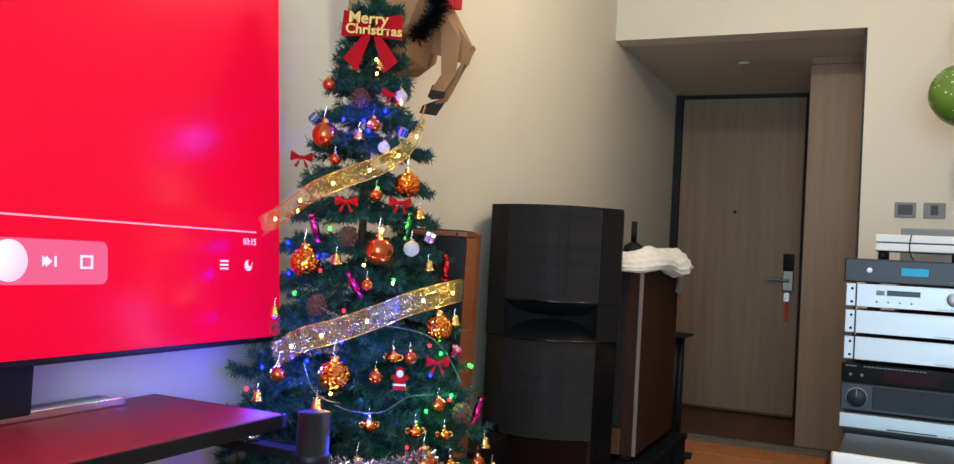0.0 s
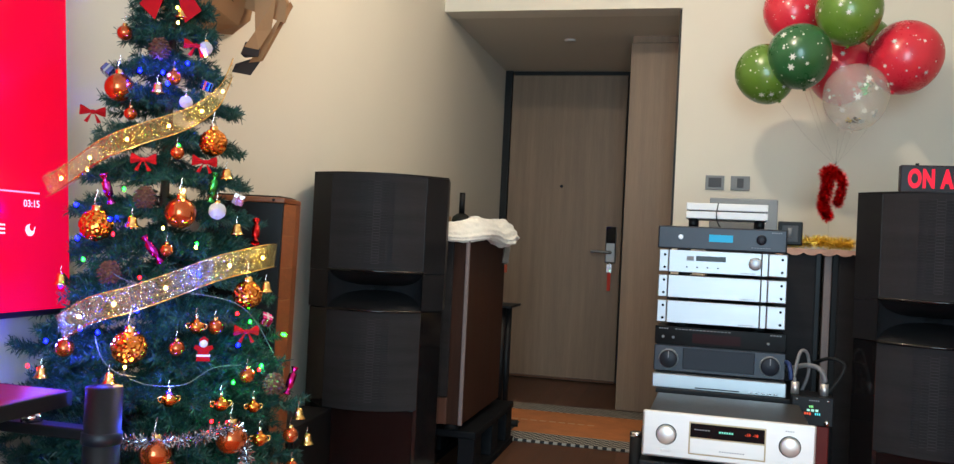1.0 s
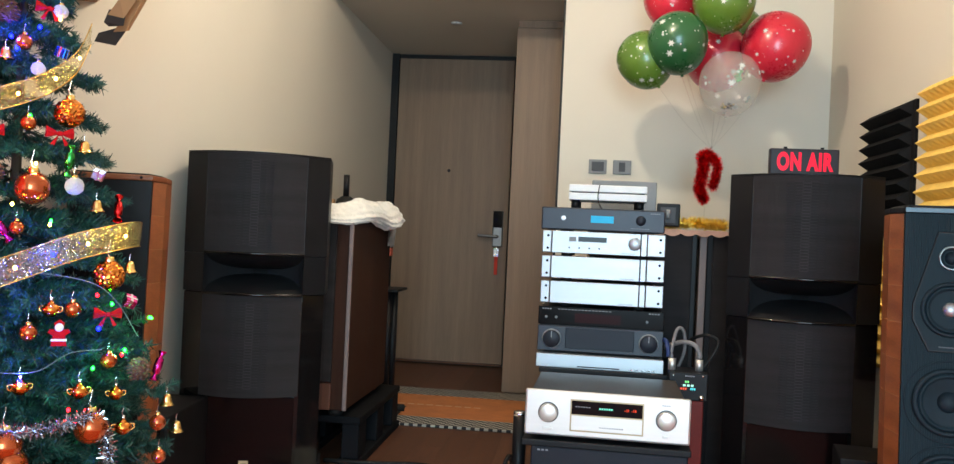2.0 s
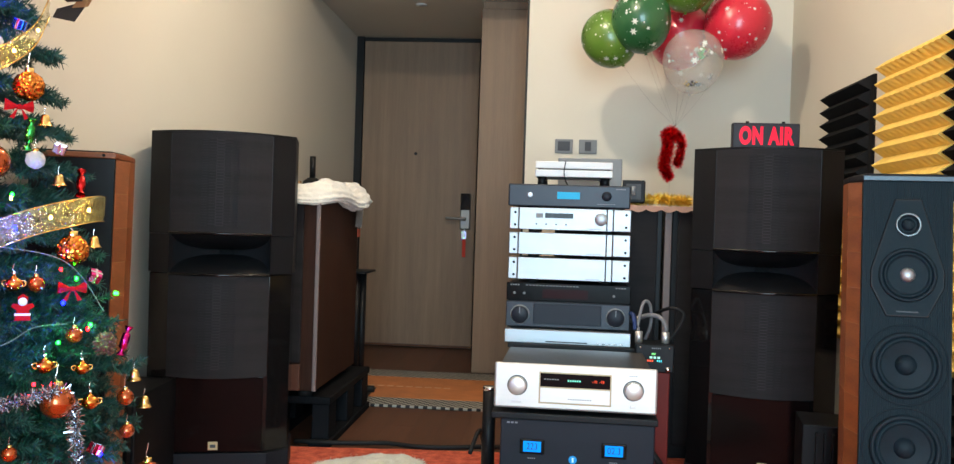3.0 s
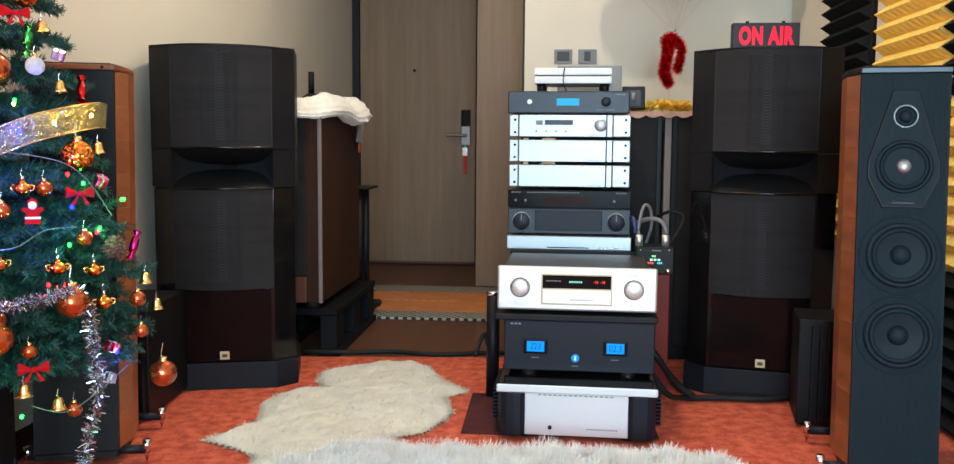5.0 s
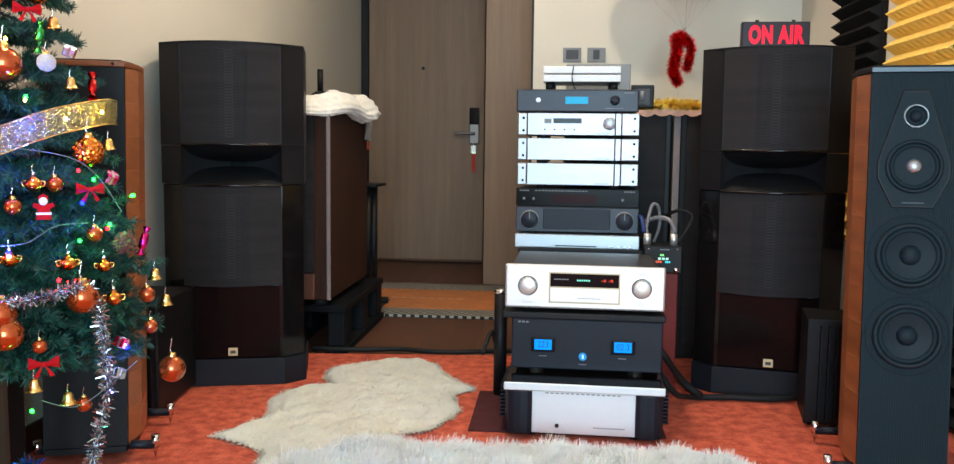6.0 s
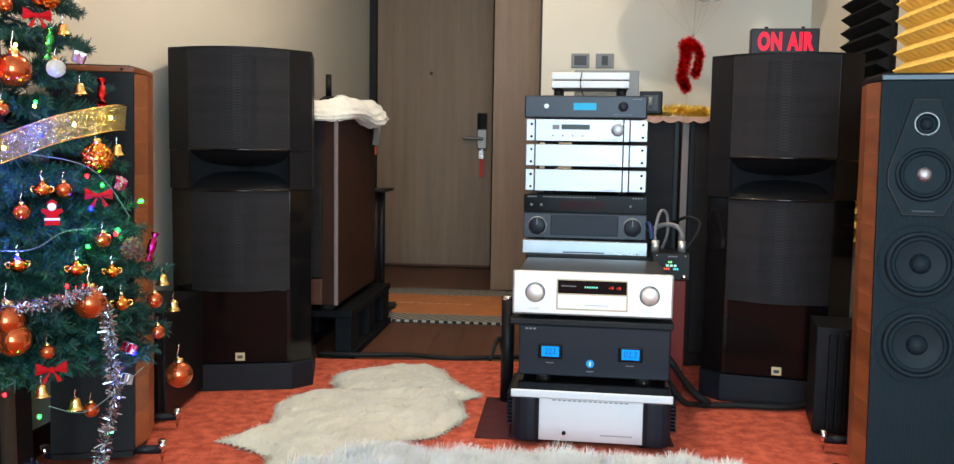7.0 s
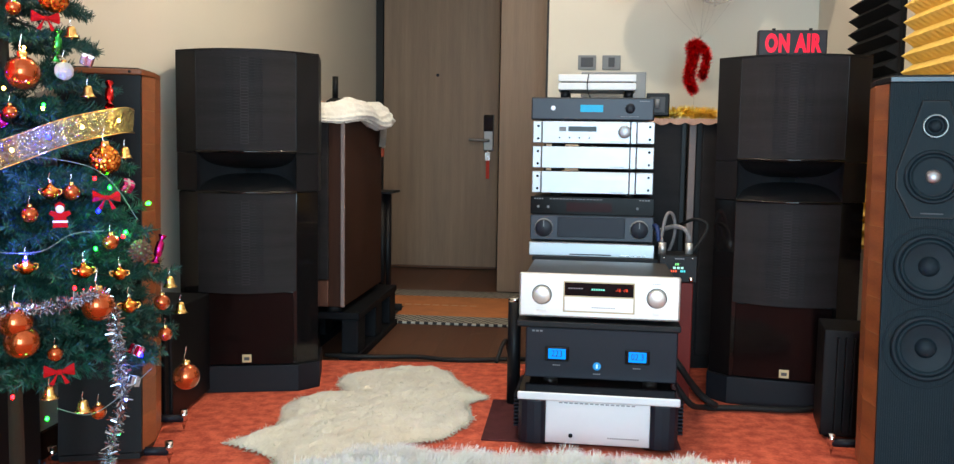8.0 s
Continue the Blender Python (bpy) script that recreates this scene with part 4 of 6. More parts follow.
def wavy_sheet(x0, x1, y0, y1, z, drop, amp, nx=60, ny=14):
    """A cloth lying on a top and hanging over its front edge."""
    b = bm_new()
    g = []
    for j in range(ny + 1):
        row = []
        for i in range(nx + 1):
            x = x0 + (x1 - x0) * i / nx
            v = j / ny
            hang = drop * (0.55 + 0.45 * abs(math.sin(i * 0.33)) + 0.3 * noise.noise(Vector((x * 8, 0, 3))))
            total = (y1 - y0) + hang
            d = v * total
            if d < y1 - y0:
                p = (x, y1 - d, z + 0.002 + amp * 0.4 * abs(noise.noise(Vector((x * 14, d * 14, 0)))))
            else:
                e = d - (y1 - y0)
                p = (x, y0 - 0.006 - amp * abs(math.sin(i * 0.45)) * min(1, e / 0.02), z - e)
            row.append(b.verts.new(p))
        g.append(row)
    for j in range(ny):
        for i in range(nx):
            b.faces.new((g[j][i], g[j][i + 1], g[j + 1][i + 1], g[j + 1][i])).smooth = True
    return b


M_LACE = mat("pink_lace", (0.62, 0.42, 0.36), 0.9, vary=0.15, scale=30, fine=150, bump=0.001)
b = wavy_sheet(0.63, 1.0, 3.725, 4.1, 0.988, 0.022, 0.010)
bmesh.ops.solidify(b, geom=b.faces, thickness=0.0015)
solid("lace_cloth", b, M_LACE, "pale pink lace cloth draped over the black loudspeakers", "cloth")


# ---- tinsel ----
def curve_points(pts, n):
    pts = [Vector(p) for p in pts]
    out = []
    m = len(pts) - 1
    for i in range(n + 1):
        u = i / n * m
        k = min(int(u), m - 1)
        t = u - k
        p0, p1, p2, p3 = pts[max(k - 1, 0)], pts[k], pts[k + 1], pts[min(k + 2, m)]
        out.append(0.5 * (2 * p1 + (p2 - p0) * t + (2 * p0 - 5 * p1 + 4 * p2 - p3) * t * t + (3 * p1 - p0 - 3 * p2 + p3) * t ** 3))
    return out


def blades(name, roots, tips, width, material, seed=1, flat=None):
    """Many thin flat strips from root to tip as one mesh; flat lays their faces upwards."""
    rg = np.random.default_rng(seed)
    roots, tips = np.array(roots, float), np.array(tips, float)
    d = tips - roots
    turn = rg.normal(size=d.shape)
    if flat is not None:
        turn = turn * flat + np.array((0, 0, 1.0))
    side = np.cross(d, turn)
    side /= np.linalg.norm(side, axis=1)[:, None] + 1e-9
    side *= width
    n = len(roots)
    v = np.empty((n, 4, 3))
    v[:, 0], v[:, 1] = roots - side * 0.5, roots + side * 0.5
    v[:, 2], v[:, 3] = tips + side * 0.3, tips - side * 0.3
    me = bpy.data.meshes.new(name)
    me.from_pydata(v.reshape(-1, 3).tolist(), [], np.arange(4 * n).reshape(-1, 4).tolist())
    me.materials.append(material)
    return me


def tinsel_mesh(name, pts, r, n, width, material, seed):
    rg = np.random.default_rng(seed)
    line = np.array([tuple(p) for p in curve_points(pts, 400)])
    idx = rg.integers(0, 401, n)
    roots = line[idx]
    d = rg.normal(size=(n, 3))
    d /= np.linalg.norm(d, axis=1)[:, None]
    tips = roots + d * (r * rg.uniform(0.6, 1.1, n))[:, None]
    return blades(name, roots, tips, width, material, seed)


def foil(name, colour, rough=0.22):
    return mat(name, colour, rough, metal=1.0, vary=0.1, scale=50)


M_FSILVER, M_FGOLD, M_FRED = foil("silver_foil", (0.50, 0.53, 0.58), 0.14), foil("gold_foil", (0.95, 0.66, 0.12), 0.35), foil("red_foil", (0.72, 0.02, 0.03), 0.25)
M_FBLACK, M_FBLUE = foil("black_foil", (0.03, 0.03, 0.03), 0.4), foil("blue_foil", (0.05, 0.25, 0.6))


def tinsel(name, pts, r, n, material, label, seed, width=0.0022, group=""):
    ob = new(name, tinsel_mesh(name, pts, r, n, width, material, seed))
    return tagged(ob, label, "tinsel garland", group)


tinsel("tinsel_garland", [(0.60, 3.86, 1.01), (0.72, 3.92, 1.015), (0.82, 3.82, 1.02), (0.93, 3.86, 1.015), (0.83, 3.92, 1.025), (0.70, 3.86, 1.015), (0.95, 3.9, 1.02)], 0.030, 4200, M_FGOLD, "gold tinsel garland lying on the lace cloth", 3)
tinsel("tinsel_garland", [(0.915, 4.24, 1.350), (0.884, 4.24, 1.330), (0.890, 4.25, 1.285), (0.880, 4.24, 1.225), (0.880, 4.24, 1.175), (0.902, 4.23, 1.138), (0.892, 4.25, 1.19), (0.900, 4.24, 1.26), (0.912, 4.24, 1.318), (0.936, 4.24, 1.325), (0.955, 4.23, 1.285), (0.948, 4.24, 1.235), (0.938, 4.24, 1.195)], 0.029, 7600, M_FRED, "hanging bundle of shiny red tinsel tied below the balloons", 4, 0.0026)


# ---- balloons ----
def balloon_material(name, colour):
    m = mat(name, colour, 0.25, vary=0.10, scale=5, coat=0.25)
    bs = m.node_tree.nodes["Principled BSDF"]
    bs.inputs["Subsurface Weight"].default_value = 0.3
    bs.inputs["Subsurface Radius"].default_value = (0.06, 0.03, 0.02)
    return m


M_BRED, M_BGREEN, M_BDGREEN = balloon_material("red_latex", (0.60, 0.020, 0.045)), balloon_material("green_latex", (0.095, 0.19, 0.022)), balloon_material("dark_green_latex", (0.016, 0.095, 0.03))
M_BCLEAR = balloon_material("clear_latex", (0.66, 0.64, 0.60))
M_PRINT = mat("white_print", (0.62, 0.62, 0.58), 0.5, vary=0.12, scale=40)
M_BCLEAR.node_tree.nodes["Principled BSDF"].inputs["Alpha"].default_value = 0.24
KNOT = Vector((0.925, 4.24, 1.365))


def balloon(c, r, lean, material, label):
    e = thing("balloon", c, 0, label, "balloon", "bunch of balloons")
    axis = (KNOT - Vector(c)).normalized()
    axis = (axis * lean + Vector((0, 0, -1)) * (1 - lean)).normalized()
    q = axis.to_track_quat("Z", "Y").to_matrix().to_4x4()
    prof = [(0, -1.0)] + [(math.sin(a) * (1 + 0.02 * math.cos(a)), -math.cos(a) if a < math.pi / 2 else -math.cos(a) * 1.14) for a in [math.pi * i / 22 for i in range(1, 22)]] + [(0.035, 1.15), (0.06, 1.20), (0, 1.2)]
    part("envelope", lathe(bm_new(), [(x * r, z * r) for x, z in prof], 40, q), material, e)
    # printed dots, snowflakes and stars
    rr = random.Random(int(c[0] * 1000 + c[2] * 77))
    b = bm_new()
    for k in range(95 if material is not M_BCLEAR else 26):
        a = math.acos(rr.uniform(-0.97, 0.75))
        th = rr.uniform(0, 2 * math.pi)
        n = Vector((math.sin(a) * math.cos(th), math.sin(a) * math.sin(th), -math.cos(a)))
        z = -math.cos(a) * (1 if a < math.pi / 2 else 1.14)
        p = Vector((n.x * (1 + 0.02 * math.cos(a)), n.y * (1 + 0.02 * math.cos(a)), z)) * r + n * 0.0007
        qn = n.to_track_quat("Z", "Y")
        flake = k % 9 == 0 or material is M_BCLEAR
        size = rr.uniform(0.009, 0.019) if flake else rr.choice((0.0016, 0.0022, 0.0034, 0.0046))
        m, inner, turn = (12, 0.42, rr.uniform(0, 1)) if flake else (7, 1.0, 0)
        b.faces.new([b.verts.new(q @ (p + qn @ Vector((size * (1 if i % 2 == 0 else inner) * math.cos(turn + 2 * math.pi * i / m), size * (1 if i % 2 == 0 else inner) * math.sin(turn + 2 * math.pi * i / m), 0)))) for i in range(m)])
    part("print", b, M_PRINT, e, "white printed dots and snowflakes")["kind"] = "stuff"
    p = axis * (1.18 * r)
    part("ribbon", tube(bm_new(), [p, p * 0.5 + (KNOT - Vector(c)) * 0.5 + Vector((0, 0, -0.02)), KNOT - Vector(c)], 0.0012, 5), M_RIBBON, e, "thin translucent ribbon")
    return e


M_RIBBON = clear("clear_ribbon", (0.95, 0.92, 0.88), 0.2, 1.2, 0.5)
balloon((0.621, 4.318, 1.779), 0.128, 0.75, M_BGREEN, "light green balloon printed with white snowflakes")
balloon((0.754, 4.209, 1.837), 0.133, 0.5, M_BDGREEN, "dark green balloon printed with white snowflakes")
balloon((0.957, 4.264, 2.043), 0.139, 0.2, M_BGREEN, "olive green balloon with printed white stars")
balloon((0.746, 4.502, 2.108), 0.131, 0.5, M_BRED, "red balloon printed with white bells")
balloon((0.979, 4.557, 1.848), 0.151, 0.3, M_BRED, "red balloon hanging behind the clear one")
balloon((1.214, 4.372, 1.866), 0.153, 0.6, M_BRED, "large red balloon printed with white pine trees")
balloon((1.088, 4.665, 1.983), 0.131, 0.6, M_BGREEN, "green balloon mostly hidden behind red ones")
cl = balloon((0.986, 4.188, 1.658), 0.133, 0.3, M_BCLEAR, "clear balloon with confetti inside")
rg = random.Random(5)
for i in range(26):
    b = bm_new()
    a, h = rg.uniform(0, 6.3), rg.uniform(-0.118, -0.10)
    rr = rg.uniform(0, 0.055)
    box(b, -0.006, 0.006, -0.004, 0.004, -0.0006, 0.0006, m=pose(math.cos(a) * rr, math.sin(a) * rr, h, rg.uniform(-40, 40), rg.uniform(-40, 40), rg.uniform(0, 90)))
    part("confetti", b, M_FBLACK if i % 3 else M_FGOLD, cl)
b = bm_new()
for k in range(5):
    box(b, -0.012 + 0.004 * (k % 2), 0.012, -0.125, -0.121, -0.02 + k * 0.011, -0.014 + k * 0.011, m=pose(0.01, 0, 0.0, 0, 12 * (k - 2), 0))
part("confetti_print", b, foil("green_foil", (0.02, 0.4, 0.12)), cl)
b = bm_new()
rod(b, (0.905, 4.23, 1.12), (0.905, 4.23, 0.986), 0.0015, 6)
solid("balloon_string", b, M_RIBBON, "thin clear string holding the balloons down", "string")

# ---- wall switches ----
for x, dark in ((0.44, 0), (0.566, 1)):
    s = thing("wall_socket", (x, YF, 1.287), 0, "grey square wall socket plate with a dark centre", "socket", "wall sockets")
    part("plate", box(bm_new(), -0.047, 0.047, -0.010, 0, 0, 0.074, 0.003), M_GREY, s)
    w = 0.032 if not dark else 0.016
    part("insert", box(bm_new(), -w, w, -0.013, -0.0105, 0.014, 0.062, 0.002), M_DGREY, s, "dark grey insert")

# ---- lit sign ----
sg = thing("on_air_sign", (1.097, 3.30, 1.179), -2, "black box sign with glowing red letters on a loudspeaker", "sign")
part("case", box(bm_new(), -0.112, 0.112, 0, 0.035, 0.0, 0.094, 0.004), mat("sign_face", (0.022, 0.016, 0.020), 0.35, spec=0.2), sg)
lettering("letters", "ON AIR", 0.080, Matrix.Translation((0, -0.0005, 0.047)) @ FRONT @ Matrix.Diagonal((0.60, 1, 1, 1)), glow("sign_red", (1.0, 0.012, 0.045), 0.9), sg, 0.001, "glowing red letters", 0.004, 1.12)
for x in (-0.06, 0.06):
    b = bm_new()
    rod(b, (x, 0.017, 0.094), (x, 0.017, 0.101), 0.006)
    part("stud", b, M_BLACK, sg)


# ---- acoustic foam on the east wall ----
def foam(y0, y1, z0, z1, rows, material, label, border, notch):
    """Wedge foam: ridges along y; notch > 0 breaks each ridge into small peaks."""
    dz = (z1 - z0) / rows
    depth, base = 0.043, 0.012
    n = int((y1 - border - y0) / 0.042) * 2 if notch else 1
    e = thing("foam_panel", (XR, y0, z0), 0, label, "acoustic panel", "acoustic foam panels")
    part("backing", box(bm_new(), -base, 0, 0, y1 - y0, 0, z1 - z0), material, e)
    me = bpy.data.meshes.new("wedge")
    b = bm_new()
    step = (y1 - border - y0) / n
    lo = [b.verts.new((-base, border + step * i, 0)) for i in range(n + 1)]
    mid = [b.verts.new((-base - depth * (1 - (notch if i % 2 else 0)), border + (0.02 if i == 0 and not notch else 0) + step * i, dz / 2)) for i in range(n + 1)]
    hi = [b.verts.new((-base, border + step * i, dz)) for i in range(n + 1)]
    for i in range(n):
        b.faces.new((lo[i], lo[i + 1], mid[i + 1], mid[i]))
        b.faces.new((mid[i], mid[i + 1], hi[i + 1], hi[i]))
    b.faces.new((lo[0], mid[0], hi[0]))
    b.faces.new((lo[-1], hi[-1], mid[-1]))
    bmesh.ops.recalc_face_normals(b, faces=b.faces)
    b.to_mesh(me)
    b.free()
    me.materials.append(material)
    for r in range(rows):
        o = new("wedge", me)
        o.parent = e
        o.location = (0, 0, r * dz)
    return e


foam(3.69, 4.21, 1.00, 1.52, 9, M_FOAMB, "black wedge acoustic foam panel on the wall", 0.03, 0)
foam(3.03, 3.57, 1.01, 1.545, 9, M_FOAMY, "yellow ridged acoustic foam panel on the wall", 0.0, 0.24)
foam(3.69, 4.21, 0.47, 0.99, 9, M_FOAMY, "yellow ridged acoustic foam panel below the black one", 0.0, 0.24)
foam(3.03, 3.57, 0.48, 1.005, 9, M_FOAMB, "black wedge acoustic foam panel low on the wall", 0.03, 0)
foam(2.46, 3.00, 1.01, 1.545, 9, M_FOAMB, "black wedge acoustic foam panel beside the yellow one", 0.03, 0)
foam(2.46, 3.00, 0.48, 1.005, 9, M_FOAMY, "yellow ridged acoustic foam panel behind the tower loudspeaker", 0.0, 0.24)
foam(2.46, 3.00, 0.0, 0.475, 8, M_FOAMB, "black wedge acoustic foam panel down to the floor", 0.03, 0)

# ---- power meter on its red stand, with cables ----
s = thing("red_stand", (0.757, 3.21, 0), 0, "narrow red lacquered wooden stand on the carpet", "stand")
part("board", box(bm_new(), -0.03, 0.03, 0, 0.36, 0, 0.418, 0.003), M_REDWOOD, s)
pm = thing("power_meter", (0.735, 3.20, 0.419), -4, "small black power meter box with a coloured display", "power meter")
part("shell", box(bm_new(), -0.065, 0.062, 0.0, 0.14, 0, 0.092, 0.004), M_BLACK, pm)
for x0, x1, z, c in ((-0.012, 0.002, 0.062, (0.3, 1, 0.3)), (-0.018, 0.020, 0.050, (0.5, 1, 0.8)), (-0.026, -0.004, 0.039, (1, 0.12, 0.05)), (0.006, 0.024, 0.039, (0.1, 0.8, 0.9))):
    bars(pm, x0, x1, z, -0.0006, 3, 0.007, glow("meter_glow", c, 1.0), "display_bar")
bars(pm, -0.012, 0.02, 0.081, -0.0005, 5, 0.004)
b = bm_new()
lathe(b, [(0, 0.008), (0.008, 0.008), (0.009, 0)], 18, Matrix.Translation((0.042, 0, 0.012)) @ FRONT)
part("button", b, M_CHROME, pm)
for x in (-0.05, 0.045):
    for z in (0.012, 0.082):
        b = bm_new()
        rod(b, (x, -0.001, z), (x, 0.001, z), 0.003, 8)
        part("screw", b, M_CHROME, pm)
M_BRAID = mat("grey_braid", (0.19, 0.18, 0.18), 0.5, vary=0.3, scale=60, fine=300)
M_BLUEC = mat("blue_cable_jacket", (0.01, 0.03, 0.12), 0.5)
for pts, r, m, lab in (
        ([(0.685, 3.26, 0.53), (0.683, 3.26, 0.58), (0.70, 3.28, 0.645), (0.725, 3.30, 0.635), (0.73, 3.32, 0.56), (0.70, 3.40, 0.45)], 0.0055, M_BRAID, "grey braided cable looping over the power meter"),
        ([(0.675, 3.28, 0.55), (0.672, 3.29, 0.58), (0.665, 3.33, 0.60), (0.64, 3.45, 0.58)], 0.008, M_BLUEC, "blue cable plugged into the power meter"),
        ([(0.775, 3.26, 0.54), (0.775, 3.26, 0.565), (0.758, 3.27, 0.595), (0.72, 3.30, 0.60), (0.67, 3.38, 0.57)], 0.008, M_BRAID, "thick silver-grey cable bending into the power meter"),
        ([(0.79, 3.30, 0.51), (0.83, 3.30, 0.57), (0.84, 3.31, 0.61), (0.80, 3.33, 0.625), (0.76, 3.40, 0.60)], 0.006, M_RUBBER, "black cable looping beside the power meter"),
        ([(0.69, 3.05, 0.22), (0.73, 3.02, 0.17), (0.80, 3.10, 0.07), (0.86, 3.12, 0.025), (0.84, 3.26, 0.016), (0.80, 3.40, 0.05)], 0.011, M_RUBBER, "thick black power cable dropping from the rack to the carpet"),
        ([(0.70, 2.98, 0.14), (0.76, 3.0, 0.06), (0.83, 3.12, 0.016), (0.95, 3.14, 0.014), (1.15, 3.15, 0.014), (1.32, 3.3, 0.014)], 0.010, M_RUBBER, "black power cable lying on the carpet before the loudspeaker"),
        ([(0.14, 3.0, 0.17), (0.16, 3.1, 0.22), (0.17, 3.2, 0.15), (0.2, 3.3, 0.03)], 0.007, M_RUBBER, "black cable behind the rack post"),
        ([(-0.62, 3.68, 0.004), (-0.50, 3.655, 0.010), (-0.38, 3.675, 0.008), (-0.25, 3.70, 0.008), (-0.12, 3.665, 0.010), (0.0, 3.675, 0.010), (0.14, 3.715, 0.010), (0.3, 3.73, 0.01)], 0.0095, M_RUBBER, "black cable lying along the carpet's edge")):
    solid("cable", tube(bm_new(), pts, r, 10), m, lab, "cable")
for x, y in ((0.685, 3.26), (0.775, 3.26)):
    b = bm_new()
    rod(b, (x, y, 0.509), (x, y, 0.548), 0.013, 16)
    solid("plug", b, M_CHAMP, "metal connector plug on the power meter", "connector")

# ---- television and its rack ----
tr = thing("media_rack", (-0.87, 0.85, 0), 0, "low rack with round black posts, the screen's red reflection painted into its board top", "rack")
# the television's red reflection is put into the board's base colour
part("top_board", box(bm_new(), -0.165, 0.165, -0.65, 0.685, 0.636, 0.66, 0.006), mat("board_red_reflection", (0.26, 0.012, 0.022), 0.42, vary=0.2), tr)
part("top_edge", box(bm_new(), 0.1655, 0.170, -0.652, 0.69, 0.632, 0.659, 0.002), M_BLACK, tr, "black board edge")
part("top_edge", box(bm_new(), -0.165, 0.1653, 0.6855, 0.690, 0.632, 0.659, 0.002), M_BLACK, tr, "black board edge")
part("lower_shelf", box(bm_new(), -0.165, 0.165, -0.65, 0.66, 0.46, 0.48, 0.004), M_BLACK, tr)
part("lower_shelf", box(bm_new(), -0.165, 0.165, -0.65, 0.66, 0.12, 0.14, 0.004), M_BLACK, tr)
for y in (0.70, -0.62):
    b = bm_new()
    rod(b, (0.225, y, 0), (0.225, y, 0.668), 0.031, 24)
    p = part("post", b, M_BLACK, tr)
    for z in (0.575, 0.30):
        part("arm", box(bm_new(), -0.14, 0.22, y - 0.018, y + 0.018, z, z + 0.02, 0.003), M_BLACK, p, "flat steel arm")
    b = bm_new()
    lathe(b, [(0.031, 0), (0.034, 0.002), (0.034, 0.02), (0.031, 0.022)], 24, Matrix.Translation((0.225, y, 0.57)))
    part("collar", b, M_BLACKMET, p)
b = bm_new()
rod(b, (0.08, 0.70, 0.595), (0.08, 0.70, 0.612), 0.018, 18)
rod(b, (0.08, 0.70, 0.612), (0.08, 0.70, 0.636), 0.007, 12)
part("spike", b, M_CHROME, tr, "chrome levelling spike")
ub = thing("silver_component", (-0.86, 1.05, 0.4805), 0, "silver hi-fi component on the low rack's shelf", "audio box")
part("shell", box(bm_new(), -0.15, 0.17, -0.22, 0.22, 0.008, 0.09, 0.004), M_SILVER, ub)
part("base", box(bm_new(), -0.13, 0.15, -0.2, 0.2, 0.0, 0.0085), M_RUBBER, ub)

tv = thing("television", (-0.935, 1.06, 0.66), 0, "large flat television showing a plain red music screen", "television")
TVM = pose(0, 0, 0.10, 0, -4.6, 0)
b = bm_new()
box(b, -0.035, 0.0, -0.73, 0.758, 0, 0.82, 0.004, TVM)
part("housing", b, M_BLACK, tv)
scr = part("screen", box(bm_new(), 0.0005, 0.0025, -0.725, 0.753, 0.012, 0.815, m=TVM), glow("screen_red", (1.0, 0.0025, 0.036), 0.82), tv, "lit screen, plain bright red")
M_UIW, M_UIP = glow("screen_white", (1.0, 0.80, 0.92), 1.1), glow("screen_pink", (0.85, 0.13, 0.26), 1.0)


def ui(name, y0, y1, z0, z1, material, lift=0.0032):
    y0, y1 = (y + 0.019 + 0.004 + 0.030 * (y - 0.12) for y in (y0, y1))
    return part(name, box(bm_new(), 0.0026, lift, y0, y1, z0, z1, m=TVM), material, scr)


ui("timeline", -0.70, 0.630, 0.245, 0.2482, glow("screen_line", (1.0, 0.45, 0.62), 0.9))
b = bm_new()
y0, y1, z0, z1, rc = -0.36, 0.252, 0.133, 0.209, 0.014
ring = [(cy + rc * math.cos(radians(a)), cz + rc * math.sin(radians(a))) for cy, cz, a0 in ((y1 - rc, z1 - rc, 0), (y0 + rc, z1 - rc, 90), (y0 + rc, z0 + rc, 180), (y1 - rc, z0 + rc, 270)) for a in range(a0, a0 + 91, 15)]
b.faces.new([b.verts.new(TVM @ Vector((0.0031, y, z))) for y, z in ring])
part("button_field", b, M_UIP, scr)
b = bm_new()
lathe(b, [(0, 0.0012), (0.034, 0.0012), (0.034, 0)], 32, TVM @ Matrix.Translation((0.0033, 0.054, 0.172)) @ Matrix.Rotation(radians(90), 4, "Y"))
part("play_button", b, M_UIW, scr)
for y in (0.123, 0.130):
    b = bm_new()
    prism(b, [(-0.007, -0.009), (0.005, 0.0), (-0.007, 0.009)], 0, 0.001, TVM @ Matrix.Translation((0.0033, y, 0.172)) @ Matrix.Rotation(radians(90), 4, "Z") @ Matrix.Rotation(radians(90), 4, "X"))
    part("skip_icon", b, M_UIW, scr)
ui("skip_bar", 0.117, 0.1205, 0.163, 0.181, M_UIW, 0.0042)
for y0, y1, z0, z1 in ((0.168, 0.194, 0.180, 0.184), (0.168, 0.194, 0.160, 0.164), (0.168, 0.172, 0.160, 0.184), (0.190, 0.194, 0.160, 0.184)):
    ui("repeat_icon", y0, y1, z0, z1, M_UIW, 0.0042)
